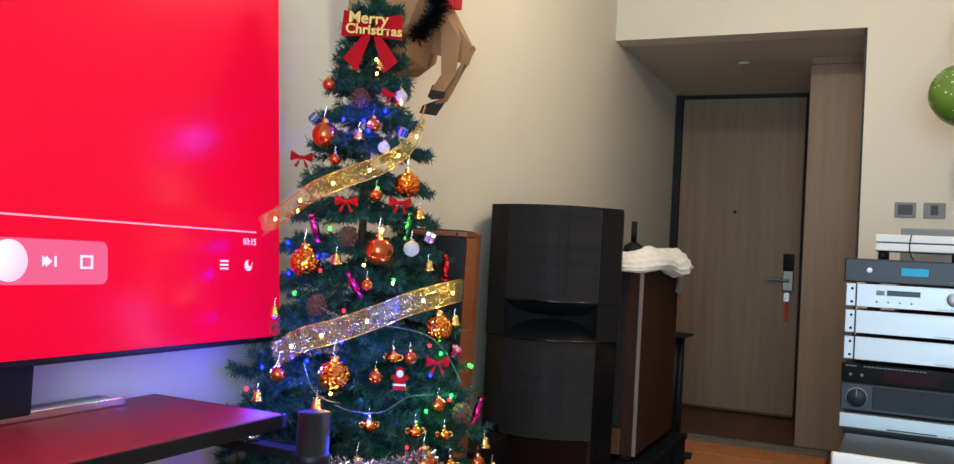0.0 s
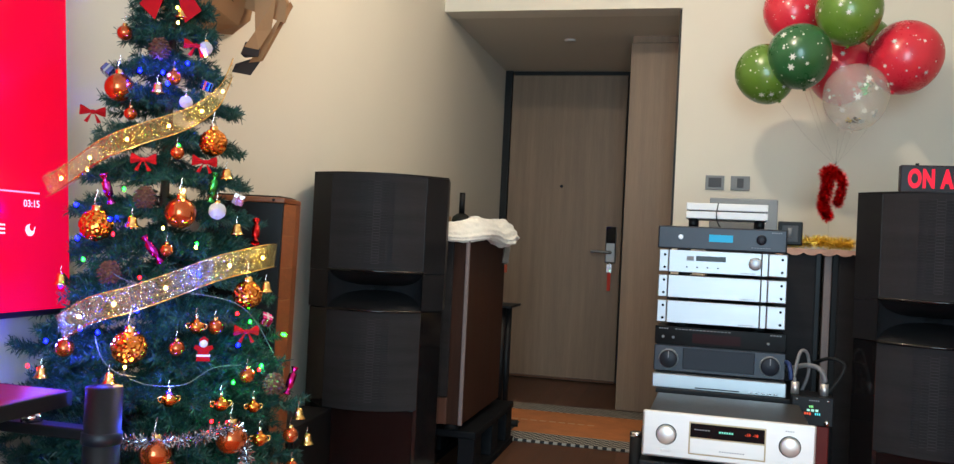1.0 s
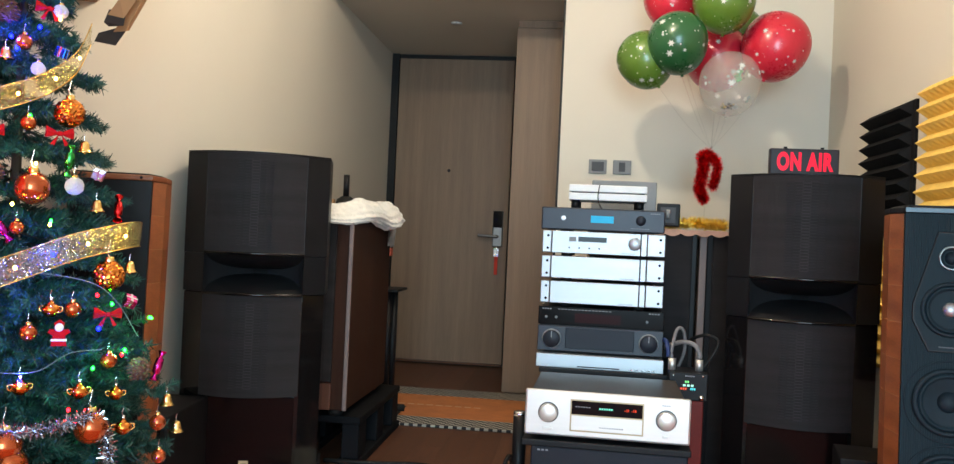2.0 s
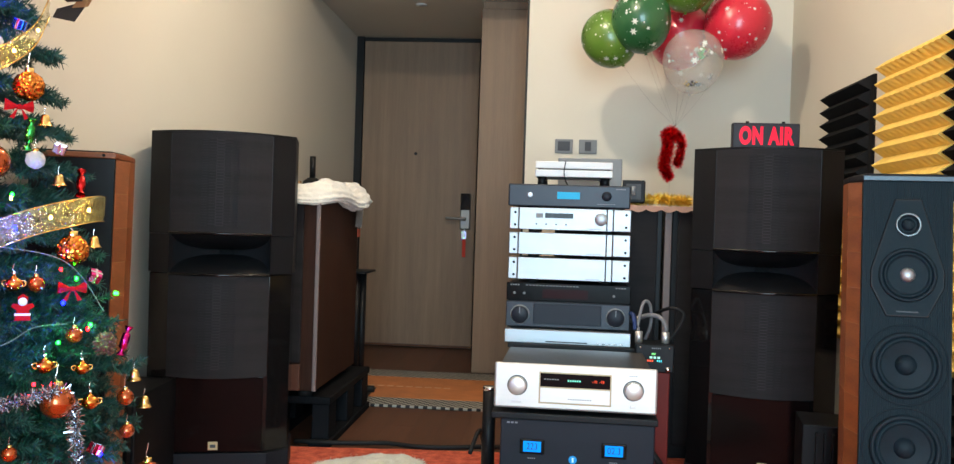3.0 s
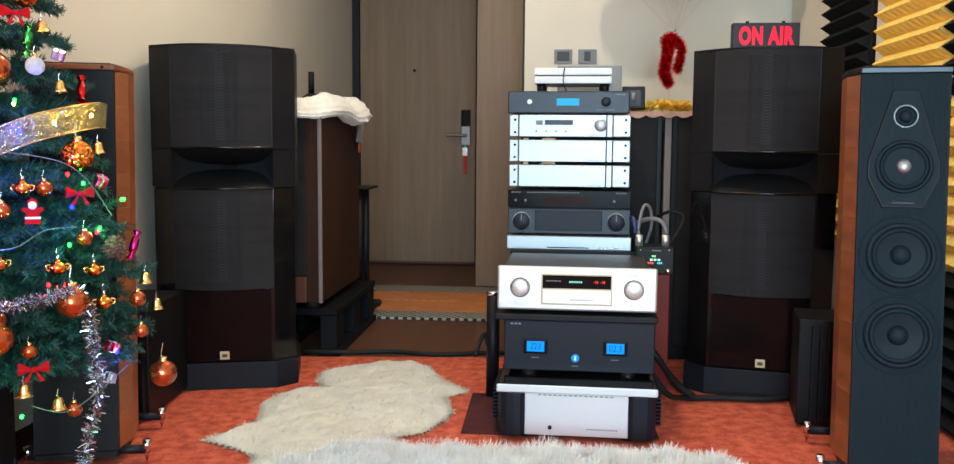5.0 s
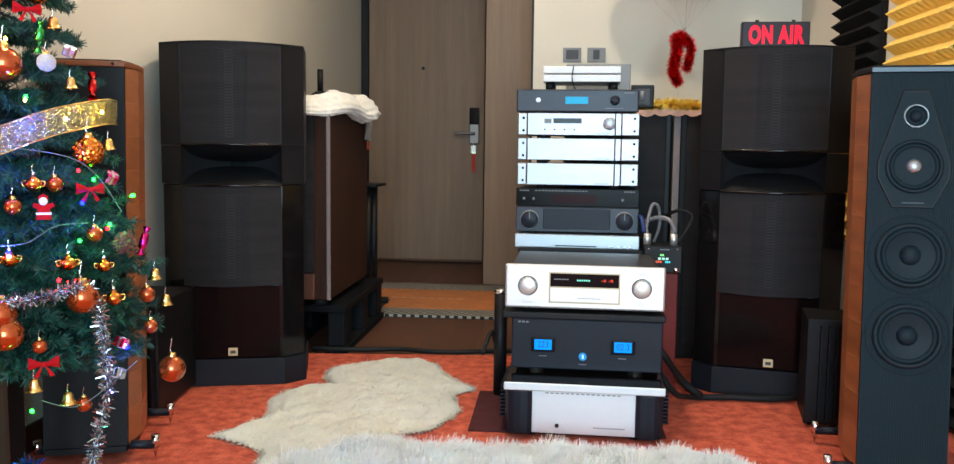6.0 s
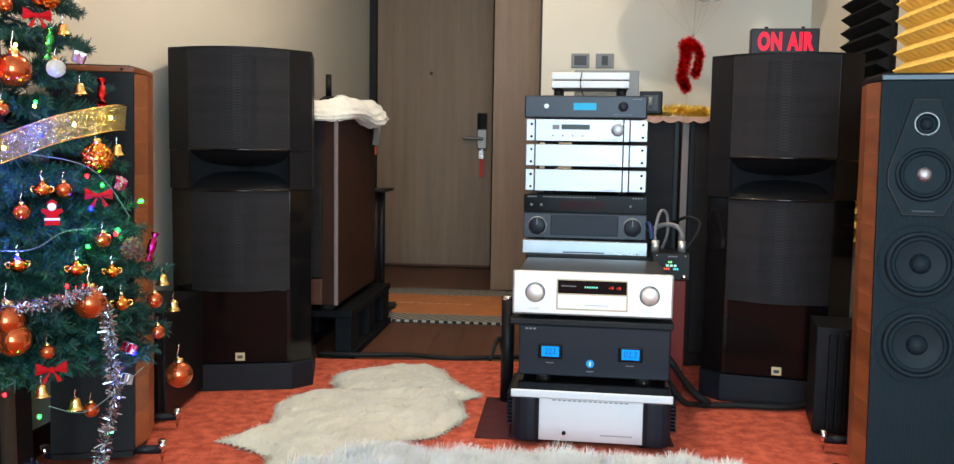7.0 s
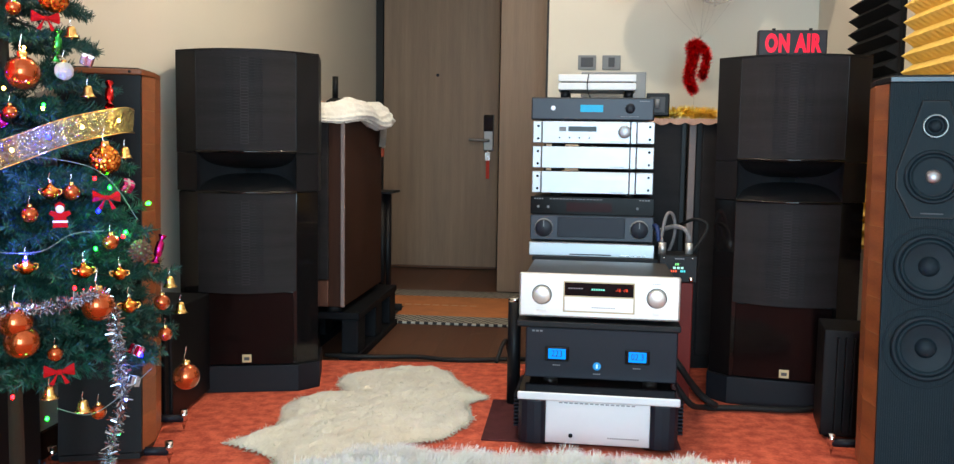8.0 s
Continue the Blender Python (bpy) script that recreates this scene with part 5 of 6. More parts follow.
for k in range(3):
    ui("list_icon", 0.515, 0.540, 0.163 + k * 0.008, 0.1665 + k * 0.008, M_UIW)
b = bm_new()
arc = [(0.012 * math.cos(a), 0.012 * math.sin(a)) for a in [radians(120 + i * 20) for i in range(13)]]
inn = [(0.006 + 0.008 * math.cos(a), 0.006 + 0.008 * math.sin(a)) for a in [radians(10 - i * 24) for i in range(11)]]
prism(b, arc + inn, 0, 0.001, TVM @ Matrix.Translation((0.0033, 0.640, 0.172)) @ Matrix.Rotation(radians(90), 4, "Z") @ Matrix.Rotation(radians(90), 4, "X"))
part("moon_icon", b, M_UIW, scr)
lettering("time_text", "03:15", 0.020, TVM @ Matrix.Translation((0.0035, 0.646, 0.224)) @ Matrix.Rotation(radians(90), 4, "Z") @ FRONT, M_UIW, scr, 0.0003)
part("neck", prism(bm_new(), [(-0.10, -0.14), (-0.03, -0.14), (-0.03, 0.13), (-0.10, 0.13)], 0.012, 0.12, bev=0.004), M_BLACK, tv)
part("foot", box(bm_new(), -0.11, -0.054, -0.36, 0.345, 0.0, 0.012, 0.003), M_GLOSS, tv)
part("foot_edge", box(bm_new(), -0.0538, -0.040, -0.36, 0.345, 0.001, 0.018, 0.003), M_CHROME, tv, "bright metal front edge")

# ---- papercraft deer on the wall ----
def hull(bm, pts, mi=0):
    vs = [bm.verts.new(p) for p in pts]
    r = bmesh.ops.convex_hull(bm, input=vs)
    for g in r["geom"]:
        if isinstance(g, bmesh.types.BMFace):
            g.material_index = mi
    junk = [v for v in r["geom_interior"] + r["geom_unused"] if isinstance(v, bmesh.types.BMVert)]
    if junk:
        bmesh.ops.delete(bm, geom=junk, context="VERTS")
    return bm


def deer():
    b = bm_new()
    # chest and belly, neck, thigh, shin and two hooves
    hull(b, [(-1.054, 2.20, 1.53), (-1.054, 2.62, 1.55), (-0.93, 2.27, 1.55), (-0.91, 2.40, 1.52), (-0.93, 2.50, 1.56), (-1.054, 2.18, 1.9), (-0.87, 2.28, 1.72), (-0.86, 2.42, 1.70), (-1.054, 2.60, 1.9), (-0.9, 2.30, 1.90), (-0.9, 2.45, 1.9), (-1.0, 2.28, 1.505), (-1.0, 2.42, 1.505)])
    hull(b, [(-0.98, 2.28, 1.88), (-0.84, 2.26, 1.9), (-0.84, 2.42, 1.9), (-1.0, 2.45, 1.9), (-0.86, 2.25, 2.12), (-0.78, 2.30, 2.14), (-0.80, 2.38, 2.12), (-0.9, 2.38, 2.1)])
    hull(b, [(-0.80, 2.22, 2.10), (-0.78, 2.36, 2.10), (-0.86, 2.28, 2.22), (-0.64, 2.27, 2.06), (-0.64, 2.31, 2.06), (-0.66, 2.29, 2.13), (-0.74, 2.35, 2.19)])
    # upper legs reach forward, lower legs fold back down
    hull(b, [(-0.87, 2.37, 1.72), (-0.84, 2.43, 1.70), (-0.90, 2.40, 1.57), (-0.86, 2.49, 1.58), (-0.79, 2.44, 1.60), (-0.80, 2.495, 1.595), (-0.80, 2.46, 1.54), (-0.82, 2.50, 1.55)])
    hull(b, [(-0.785, 2.455, 1.60), (-0.80, 2.505, 1.60), (-0.83, 2.47, 1.55), (-0.90, 2.46, 1.435), (-0.875, 2.485, 1.44), (-0.895, 2.44, 1.425), (-0.865, 2.45, 1.43)])
    hull(b, [(-0.86, 2.375, 1.70), (-0.83, 2.41, 1.69), (-0.85, 2.385, 1.50), (-0.82, 2.42, 1.51), (-0.86, 2.41, 1.49), (-0.80, 2.40, 1.60)])
    hull(b, [(-0.85, 2.385, 1.50), (-0.82, 2.42, 1.51), (-0.865, 2.405, 1.48), (-0.875, 2.375, 1.455), (-0.845, 2.40, 1.452)])
    hull(b, [(-0.872, 2.375, 1.468), (-0.842, 2.405, 1.465), (-0.86, 2.41, 1.48), (-0.885, 2.375, 1.435), (-0.85, 2.41, 1.435), (-0.885, 2.40, 1.43)], 1)
    hull(b, [(-0.902, 2.44, 1.43), (-0.872, 2.465, 1.435), (-0.90, 2.46, 1.44), (-0.935, 2.42, 1.395), (-0.895, 2.455, 1.392), (-0.93, 2.43, 1.42)], 1)
    return b


M_TAN = mat("tan_card", (0.36, 0.19, 0.085), 0.75, vary=0.08, scale=3, fine=200)
dr = tagged(obj("deer_sculpture", deer(), M_TAN), "faceted tan card deer sculpture mounted on the wall", "wall sculpture")
dr.data.materials.append(mat("dark_card", (0.03, 0.022, 0.02), 0.7))
tinsel("tinsel_garland", [(-0.86, 2.27, 1.84), (-0.84, 2.30, 1.76), (-0.838, 2.32, 1.70), (-0.85, 2.31, 1.64), (-0.885, 2.29, 1.59)], 0.035, 2600, M_FBLACK, "dark tinsel garland round the deer's neck", 6, 0.003)
b = bm_new()
for k in range(2):
    box(b, -0.012, 0.012, -0.02, 0.02, -0.045, 0.05, 0.004, pose(-0.82, 2.36 + 0.03 * k, 1.735, 10 * k, 8, 20 - 30 * k))
solid("red_scarf", b, mat("red_felt", (0.55, 0.012, 0.02), 0.8, vary=0.2, bump=0.001), "red ribbon scarf on the deer's neck", "ribbon")

# ---- Christmas tree ----
TX, TY, TTOP = -0.80, 1.93, 1.63


def tree_radius(z):
    return 0.328 if z < 0.45 else 0.328 * (1.70 - z) / 1.25


def needles(seed, zs, count_at):
    rg = np.random.default_rng(seed)
    roots, tips, stems = [], [], []
    for z in zs:
        R = max(0.05, tree_radius(z))
        n = count_at(R)
        a0 = rg.uniform(0, 6.3)
        for k in range(n):
            a = a0 + 2 * math.pi * (k + rg.uniform(-0.3, 0.3)) / n
            L = R * rg.uniform(0.82, 1.08)
            out = np.array((math.cos(a), math.sin(a), 0))
            sag = rg.uniform(0.0, 0.05) * (0.35 if z > 0.9 else 1)
            rise = rg.uniform(0.02, 0.07)
            main = []
            for s in np.linspace(0.08, 1, 9):
                main.append(np.array((TX, TY, z + rise)) + out * L * s + np.array((0, 0, -rise * s - sag * s * s + 0.03 * max(0, s - 0.75))))
            lines = [main]
            side = np.array((-math.sin(a), math.cos(a), 0))
            for s in (3, 4, 5, 6, 7):
                for sg in (-1, 1):
                    tl = rg.uniform(0.05, 0.10) * (0.4 + R / 0.35) * (1.15 - s / 12)
                    d = out * 0.75 + side * sg * 0.8 + np.array((0, 0, rg.uniform(-0.25, 0.3)))
                    lines.append([main[s] + d * tl * f for f in (0, 0.5, 1)])
            for ln in lines:
                ln = np.array(ln)
                seg = np.linalg.norm(np.diff(ln, axis=0), axis=1).sum()
                stems.append(ln)
                m = int(seg / 0.00062)
                u = rg.uniform(0, len(ln) - 1.001, m)
                i = u.astype(int)
                f = (u - i)[:, None]
                p = ln[i] * (1 - f) + ln[i + 1] * f
                d = rg.normal(size=(m, 3))
                ax = (ln[-1] - ln[0]) / (np.linalg.norm(ln[-1] - ln[0]) + 1e-9)
                d -= (d @ ax)[:, None] * ax
                d /= np.linalg.norm(d, axis=1)[:, None]
                d = d * 0.8 + ax * 0.6
                roots.append(p)
                tips.append(p + d * rg.uniform(0.010, 0.021, m)[:, None])
    roots, tips = np.concatenate(roots), np.concatenate(tips)
    keep = (tips[:, 0] > XL + 0.004) & (roots[:, 0] > XL + 0.004)
    return roots[keep], tips[keep], stems


M_NEEDLE = mat("pvc_needles", (0.0048, 0.027, 0.022), 0.42, scale=7, fine=60, colour2=(0.021, 0.102, 0.075), spec=0.35)
M_BARK = mat("brown_wire", (0.05, 0.04, 0.025), 0.8)
tree = thing("christmas_tree", (TX, TY, 0), 0, "decorated artificial Christmas tree with dark green needles", "Christmas tree")
zs = [0.41, 0.45, 0.51, 0.57, 0.63, 0.69, 0.76, 0.83, 0.90, 0.97, 1.05, 1.13, 1.21, 1.285, 1.355, 1.425, 1.485, 1.53]
nr, nt_, stems = needles(11, zs, lambda R: int(6 + R * 26))
me = blades("needles", nr - np.array((TX, TY, 0)), nt_ - np.array((TX, TY, 0)), 0.0021, M_NEEDLE, 12)
cr = new("needles", me)
cr.parent = tree
cr["kind"] = "stuff"
b = bm_new()
rod(b, (0, 0, 0.05), (0, 0, 1.60), 0.016, 12, 0.006)
part("trunk", b, M_BARK, tree)
b = bm_new()
for ln in stems[::11]:
    p, q = Vector(ln[0]) - Vector((TX, TY, 0)), Vector(ln[-1]) - Vector((TX, TY, 0))
    if q.x + TX > XL + 0.01:
        rod(b, p, q, 0.003, 5, 0.0015)
st = part("limb", b, M_BARK, tree)
st["kind"] = "stuff"
# top shoot
rgn = np.random.default_rng(3)
rt = np.stack([rgn.normal(0, 0.004, 500), rgn.normal(0, 0.004, 500), rgn.uniform(1.48, 1.64, 500)], 1)
dd = rgn.normal(size=(500, 3)) * 0.02 + np.array((0, 0, 0.015))
sh = new("top_shoot", blades("top_shoot", rt, rt + dd, 0.0026, M_NEEDLE, 4))
sh.parent = tree
for k in range(3):
    b = bm_new()
    a = k * 2.1 + 0.5
    rod(b, (0, 0, 0.08), (0.13 * math.cos(a), 0.13 * math.sin(a), 0.01), 0.012)
    part("stand_leg", b, M_BLACK, tree)

# ---- ornaments: turned and modelled once, then hung where they hang ----
M_ORANGE = mat("orange_bauble", (0.46, 0.085, 0.016), 0.14, metal=0.8, vary=0.12, scale=20, coat=0.5)
M_GLIT = mat("orange_glitter", (0.42, 0.08, 0.012), 0.2, metal=1.0, scale=45, fine=350, colour2=(0.85, 0.33, 0.06))
M_PEARL = mat("white_bauble", (0.72, 0.70, 0.66), 0.4, vary=0.1, scale=60, bump=0.002)
M_BOW = mat("red_velvet", (0.36, 0.004, 0.008), 0.8, vary=0.2, scale=20, spec=0.15)
M_PINE = mat("pine_cone", (0.05, 0.018, 0.013), 0.75, scale=20, colour2=(0.14, 0.055, 0.036))


def bauble(name, material, label, dents):
    e = thing(name, (0, 0, 0), 0, label, "bauble", "tree ornaments")
    b = bmesh.new()
    if dents:
        # crusted with flat glittering facets
        bmesh.ops.create_icosphere(b, subdivisions=4, radius=1.0)
        rr = random.Random(2)
        for v in b.verts:
            v.co *= rr.uniform(0.93, 1.05)
    else:
        bmesh.ops.create_uvsphere(b, u_segments=28, v_segments=18, radius=1.0)
        for f in b.faces:
            f.smooth = True
    part("ball", b, material, e)
    b = bm_new()
    lathe(b, [(0.30, 0.93), (0.30, 1.22), (0.22, 1.26), (0, 1.26)], 14)
    part("cap", b, M_GOLD, e, "gold cap")
    b = bm_new()
    tube(b, [(0, 0, 1.25), (0.14, 0, 1.45), (0.05, 0, 1.9), (0, 0, 2.3)], 0.035, 5)
    part("hook", b, M_CHROME, e)
    return e


def at(x, y, z, s, rz=0.0, tilt=0.0):
    return pose(x, y, z, tilt, 0, rz) @ Matrix.Scale(s, 4)


SMOOTH = [(-0.822, 1.784, 1.233, 0.029), (-0.655, 1.769, 0.980, 0.031), (-0.511, 1.756, 0.550, 0.030), (-0.605, 1.651, 0.534, 0.029), (-0.438, 1.969, 0.363, 0.028), (-0.595, 1.652, 0.500, 0.030)]
GLITTER = [(-0.641, 1.853, 1.131, 0.028), (-0.797, 1.703, 0.948, 0.031), (-0.548, 1.859, 0.820, 0.029), (-0.682, 1.666, 0.722, 0.032)]
LITTLE = [(-0.846, 1.825, 1.356, 0.016), (-0.717, 1.816, 1.260, 0.015), (-0.781, 1.769, 1.177, 0.013), (-0.682, 1.788, 1.102, 0.014), (-0.660, 1.736, 0.906, 0.013), (-0.611, 1.711, 0.721, 0.015), (-0.569, 1.776, 0.759, 0.015), (-0.516, 1.815, 0.663, 0.015), (-0.801, 1.639, 0.714, 0.017), (-0.459, 1.907, 0.532, 0.016), (-0.444, 1.888, 0.471, 0.014), (-0.549, 1.677, 0.474, 0.013), (-0.498, 1.727, 0.356, 0.014)]
URNS = [(-0.592, 1.745, 0.760, 0.016), (-0.604, 1.684, 0.628, 0.016), (-0.535, 1.753, 0.614, 0.016), (-0.499, 1.815, 0.602, 0.014), (-0.481, 1.814, 0.540, 0.016)]
PEARLS = [(-0.610, 1.830, 0.989, 0.017), (-0.690, 1.822, 1.210, 0.013), (-0.687, 1.880, 1.335, 0.014)]
BELLS = [(-0.850, 1.679, 0.842), (-0.728, 1.719, 0.960), (-0.841, 1.629, 0.669), (-0.732, 1.856, 1.406), (-0.469, 1.964, 0.567), (-0.456, 1.985, 0.509), (-0.542, 1.926, 0.836), (-0.616, 1.868, 1.069), (-0.703, 1.641, 0.667), (-0.740, 1.796, 1.236), (-0.553, 1.663, 0.409), (-0.514, 1.703, 0.375), (-0.589, 1.875, 0.955)]
BOWS = [(-0.735, 1.752, 1.083), (-0.642, 1.827, 1.088), (-0.534, 1.838, 0.747), (-0.889, 1.795, 1.184), (-0.699, 1.864, 1.337), (-0.540, 1.674, 0.442)]
CONES = [(-0.754, 1.816, 1.322), (-0.716, 1.738, 1.009), (-0.748, 1.685, 0.861), (-0.492, 1.884, 0.641)]


def hang(proto, places, base=1.0):
    """Moves the first one into place and copies it for the rest."""
    for i, p in enumerate(places):
        s = p[3] if len(p) > 3 else base
        rz = math.degrees(math.atan2(p[1] - 0.2, p[0] - 0.35)) - 90 + 180
        m = at(p[0], p[1], p[2], s, rz + (i * 37 % 40 - 20), 0)
        if i == 0:
            first = m
        else:
            copy_thing(proto, m)
    proto.matrix_basis = first
    return proto


hang(bauble("bauble", M_ORANGE, "glossy orange Christmas bauble hanging in the tree", False), SMOOTH)
hang(bauble("glitter_bauble", M_GLIT, "orange glitter bauble with a rough sparkling surface", True), GLITTER)
hang(bauble("small_bauble", M_ORANGE, "small orange bauble on a fine wire hook", False), LITTLE)
hang(bauble("white_bauble", M_PEARL, "small white rough bauble in the tree", True), PEARLS)
e = thing("urn_ornament", (0, 0, 0), 0, "small copper teapot-shaped ornament hanging in the tree", "tree ornament", "tree ornaments")
part("pot", lathe(bm_new(), [(0, -0.8), (0.45, -0.78), (0.95, -0.25), (1.0, 0.15), (0.7, 0.55), (0.35, 0.65), (0.4, 0.8), (0, 1.0)], 20), M_GLIT, e)
for sx in (-1, 1):
    part("handle", tube(bm_new(), [(sx * 0.8, 0, 0.4), (sx * 1.25, 0, 0.3), (sx * 1.2, 0, -0.1), (sx * 0.85, 0, -0.3)], 0.09, 6), M_GOLD, e)
b = bm_new()
rod(b, (0, 0, 0.95), (0, 0, 1.4), 0.2)
part("cap", b, M_CHROME, e)
part("hook", tube(bm_new(), [(0, 0, 1.4), (0.15, 0, 1.7), (0, 0, 2.3)], 0.04, 5), M_CHROME, e)
hang(e, URNS)
e = thing("bell_ornament", (0, 0, 0), 0, "small shiny gold bell hanging in the tree", "bell", "tree bells")
part("bell", lathe(bm_new(), [(0, 0.6), (0.35, 0.58), (0.5, 0.3), (0.58, -0.2), (0.75, -0.6), (0.95, -0.75), (0.9, -0.75), (0.7, -0.55), (0.5, -0.2)], 20), M_GOLD, e)
b = bmesh.new()
bmesh.ops.create_uvsphere(b, u_segments=10, v_segments=8, radius=0.2, matrix=Matrix.Translation((0, 0, -0.78)))
part("clapper", b, M_GOLD, e)
part("hook", tube(bm_new(), [(0, 0, 0.6), (0.1, 0, 0.9), (0, 0, 1.5)], 0.05, 5), M_CHROME, e)
hang(e, BELLS, 0.0165)


def bow_mesh():
    b = bm_new()
    for sx in (-1, 1):
        hull(b, [(sx * 0.1, -0.12, 0.12), (sx * 0.1, -0.12, -0.12), (sx * 0.1, 0.1, 0.0), (sx * 1.0, -0.2, 0.62), (sx * 1.05, -0.22, -0.4), (sx * 1.0, 0.12, 0.1)])
        hull(b, [(sx * 0.05, -0.05, -0.1), (sx * 0.2, -0.05, -0.1), (sx * 0.35, -0.08, -1.0), (sx * 0.75, -0.06, -0.85), (sx * 0.3, 0.02, -0.4)])
    hull(b, [(x, y, z) for x in (-0.16, 0.16) for y in (-0.26, 0.05) for z in (-0.18, 0.18)])
    bmesh.ops.bevel(b, geom=b.edges, offset=0.04, segments=1, affect="EDGES")
    return b


e = thing("bow_ornament", (0, 0, 0), 0, "small red velvet bow tied in the tree", "bow", "tree bows")
part("bow", bow_mesh(), M_BOW, e)
hang(e, BOWS, 0.025)
e = thing("pine_cone", (0, 0, 0), 0, "brown pine cone hanging in the tree", "pine cone", "tree pine cones")
part("core", lathe(bm_new(), [(0, -1), (0.5, -0.6), (0.6, 0), (0.4, 0.6), (0, 0.9)], 12), M_PINE, e)
for k in range(44):
    a, zz = k * 2.4, -0.85 + 1.65 * k / 44
    rr = 0.85 * math.cos((zz + 0.1) * 1.25)
    b = bm_new()
    hull(b, [(0.2, -0.12, 0), (0.2, 0.12, 0), (rr, -0.2, -0.12), (rr, 0.2, -0.12), (rr + 0.12, 0, -0.05), (rr * 0.8, 0, 0.1)])
    o = part("scale", b, M_PINE, e)
    o.matrix_basis = pose(0, 0, zz, 0, 0, math.degrees(a))
hang(e, CONES, 0.025)
# gift boxes, sweets, one felt figure shape
for i, (p, c) in enumerate((((-0.671, 1.869, 1.251), (0.02, 0.10, 0.5)), ((-0.596, 1.888, 1.016), (0.65, 0.66, 0.7)), ((-0.525, 1.90, 0.768), (0.5, 0.02, 0.18)), ((-0.464, 1.788, 0.40), (0.6, 0.62, 0.7)), ((-0.461, 1.802, 0.456), (0.5, 0.02, 0.06)), ((-0.872, 1.813, 1.274), (0.12, 0.14, 0.4)))):
    e = thing("gift_box_ornament", p, 25 * i, "tiny foil-wrapped gift box hanging in the tree", "tree ornament", "tree gift boxes")
    e.rotation_euler = (0.3 * (i % 3), 0.35, 0.4 * i)
    e.scale = (0.8, 0.8, 0.8)
    part("box", box(bm_new(), -0.014, 0.014, -0.014, 0.014, -0.012, 0.012, 0.002), foil("gift_foil", c), e)
    part("band", box(bm_new(), -0.003, 0.003, -0.0147, 0.0147, -0.0127, 0.0127), M_FSILVER, e)
    part("band", box(bm_new(), -0.0147, 0.0147, -0.003, 0.003, -0.0129, 0.0129), M_FSILVER, e)
for i, (p, c) in enumerate((((-0.683, 1.723, 0.906), (0.35, 0.02, 0.3)), ((-0.791, 1.724, 1.021), (0.4, 0.03, 0.3)), ((-0.624, 1.832, 1.037), (0.05, 0.4, 0.08)), ((-0.488, 1.957, 0.635), (0.55, 0.02, 0.2)), ((-0.573, 1.927, 0.951), (0.55, 0.02, 0.02)))):
    e = thing("sweet_ornament", p, 40 * i, "foil-wrapped sweet-shaped ornament in the tree", "tree ornament", "tree sweets")
    e.rotation_euler = (0.2, 0.3 * (i - 2), 0.6 * i)
    part("wrapper", lathe(bm_new(), [(0.009, -0.030), (0.003, -0.018), (0.008, -0.014), (0.009, 0), (0.008, 0.014), (0.003, 0.018), (0.009, 0.030)], 12), foil("sweet_foil", c), e)
e = thing("felt_ornament", (-0.572, 1.742, 0.716), 28, "red felt ornament with a white band hanging in the tree", "tree ornament")
e.scale = (0.78, 0.78, 0.78)
part("body", prism(bm_new(), [(-0.017, -0.026), (0.017, -0.026), (0.013, -0.002), (0.024, 0.006), (0.02, 0.014), (0.009, 0.012), (0.011, 0.028), (0, 0.036), (-0.011, 0.028), (-0.009, 0.012), (-0.02, 0.014), (-0.024, 0.006), (-0.013, -0.002)], 0, 0.008, FRONT, bev=0.002), M_BOW, e)
part("band", box(bm_new(), -0.0165, 0.0165, -0.0088, -0.0003, -0.014, -0.009), M_PEARL, e, "white felt band")
part("disc", lathe(bm_new(), [(0, 0.0095), (0.0095, 0.009), (0.0095, 0)], 16, Matrix.Translation((0, 0, 0.018)) @ FRONT), M_PEARL, e, "white felt disc")
# top bow with gold greeting
M_OLDGOLD = mat("glitter_gold", (0.50, 0.30, 0.09), 0.45, metal=0.8, vary=0.25, scale=120, fine=500)
e = thing("tree_top_bow", (-0.755, 1.85, 1.487), 30, "large red ribbon bow with gold Merry Christmas lettering", "bow")
for sx in (-1, 1):
    part("loop", hull(bm_new(), [(sx * 0.004, -0.012, 0.020), (sx * 0.004, -0.012, -0.020), (sx * 0.066, -0.016, 0.034), (sx * 0.070, -0.016, -0.026), (sx * 0.05, 0.012, 0.0)]), M_BOW, e)
for sx in (-1, 1):
    part("tail", hull(bm_new(), [(sx * 0.0, -0.012, -0.01), (sx * 0.014, -0.012, -0.01), (sx * 0.062, -0.016, -0.075), (sx * 0.03, -0.016, -0.105), (sx * 0.02, 0, -0.05)]), M_BOW, e)
for k, w in enumerate(("Merry", "Christmas")):
    lettering("greeting", w, 0.036 if k == 0 else 0.031, Matrix.Translation((-0.010 + 0.014 * k, -0.024, 0.016 - 0.026 * k)) @ FRONT, M_OLDGOLD, e, 0.002, "gold lettering", 0.0008)


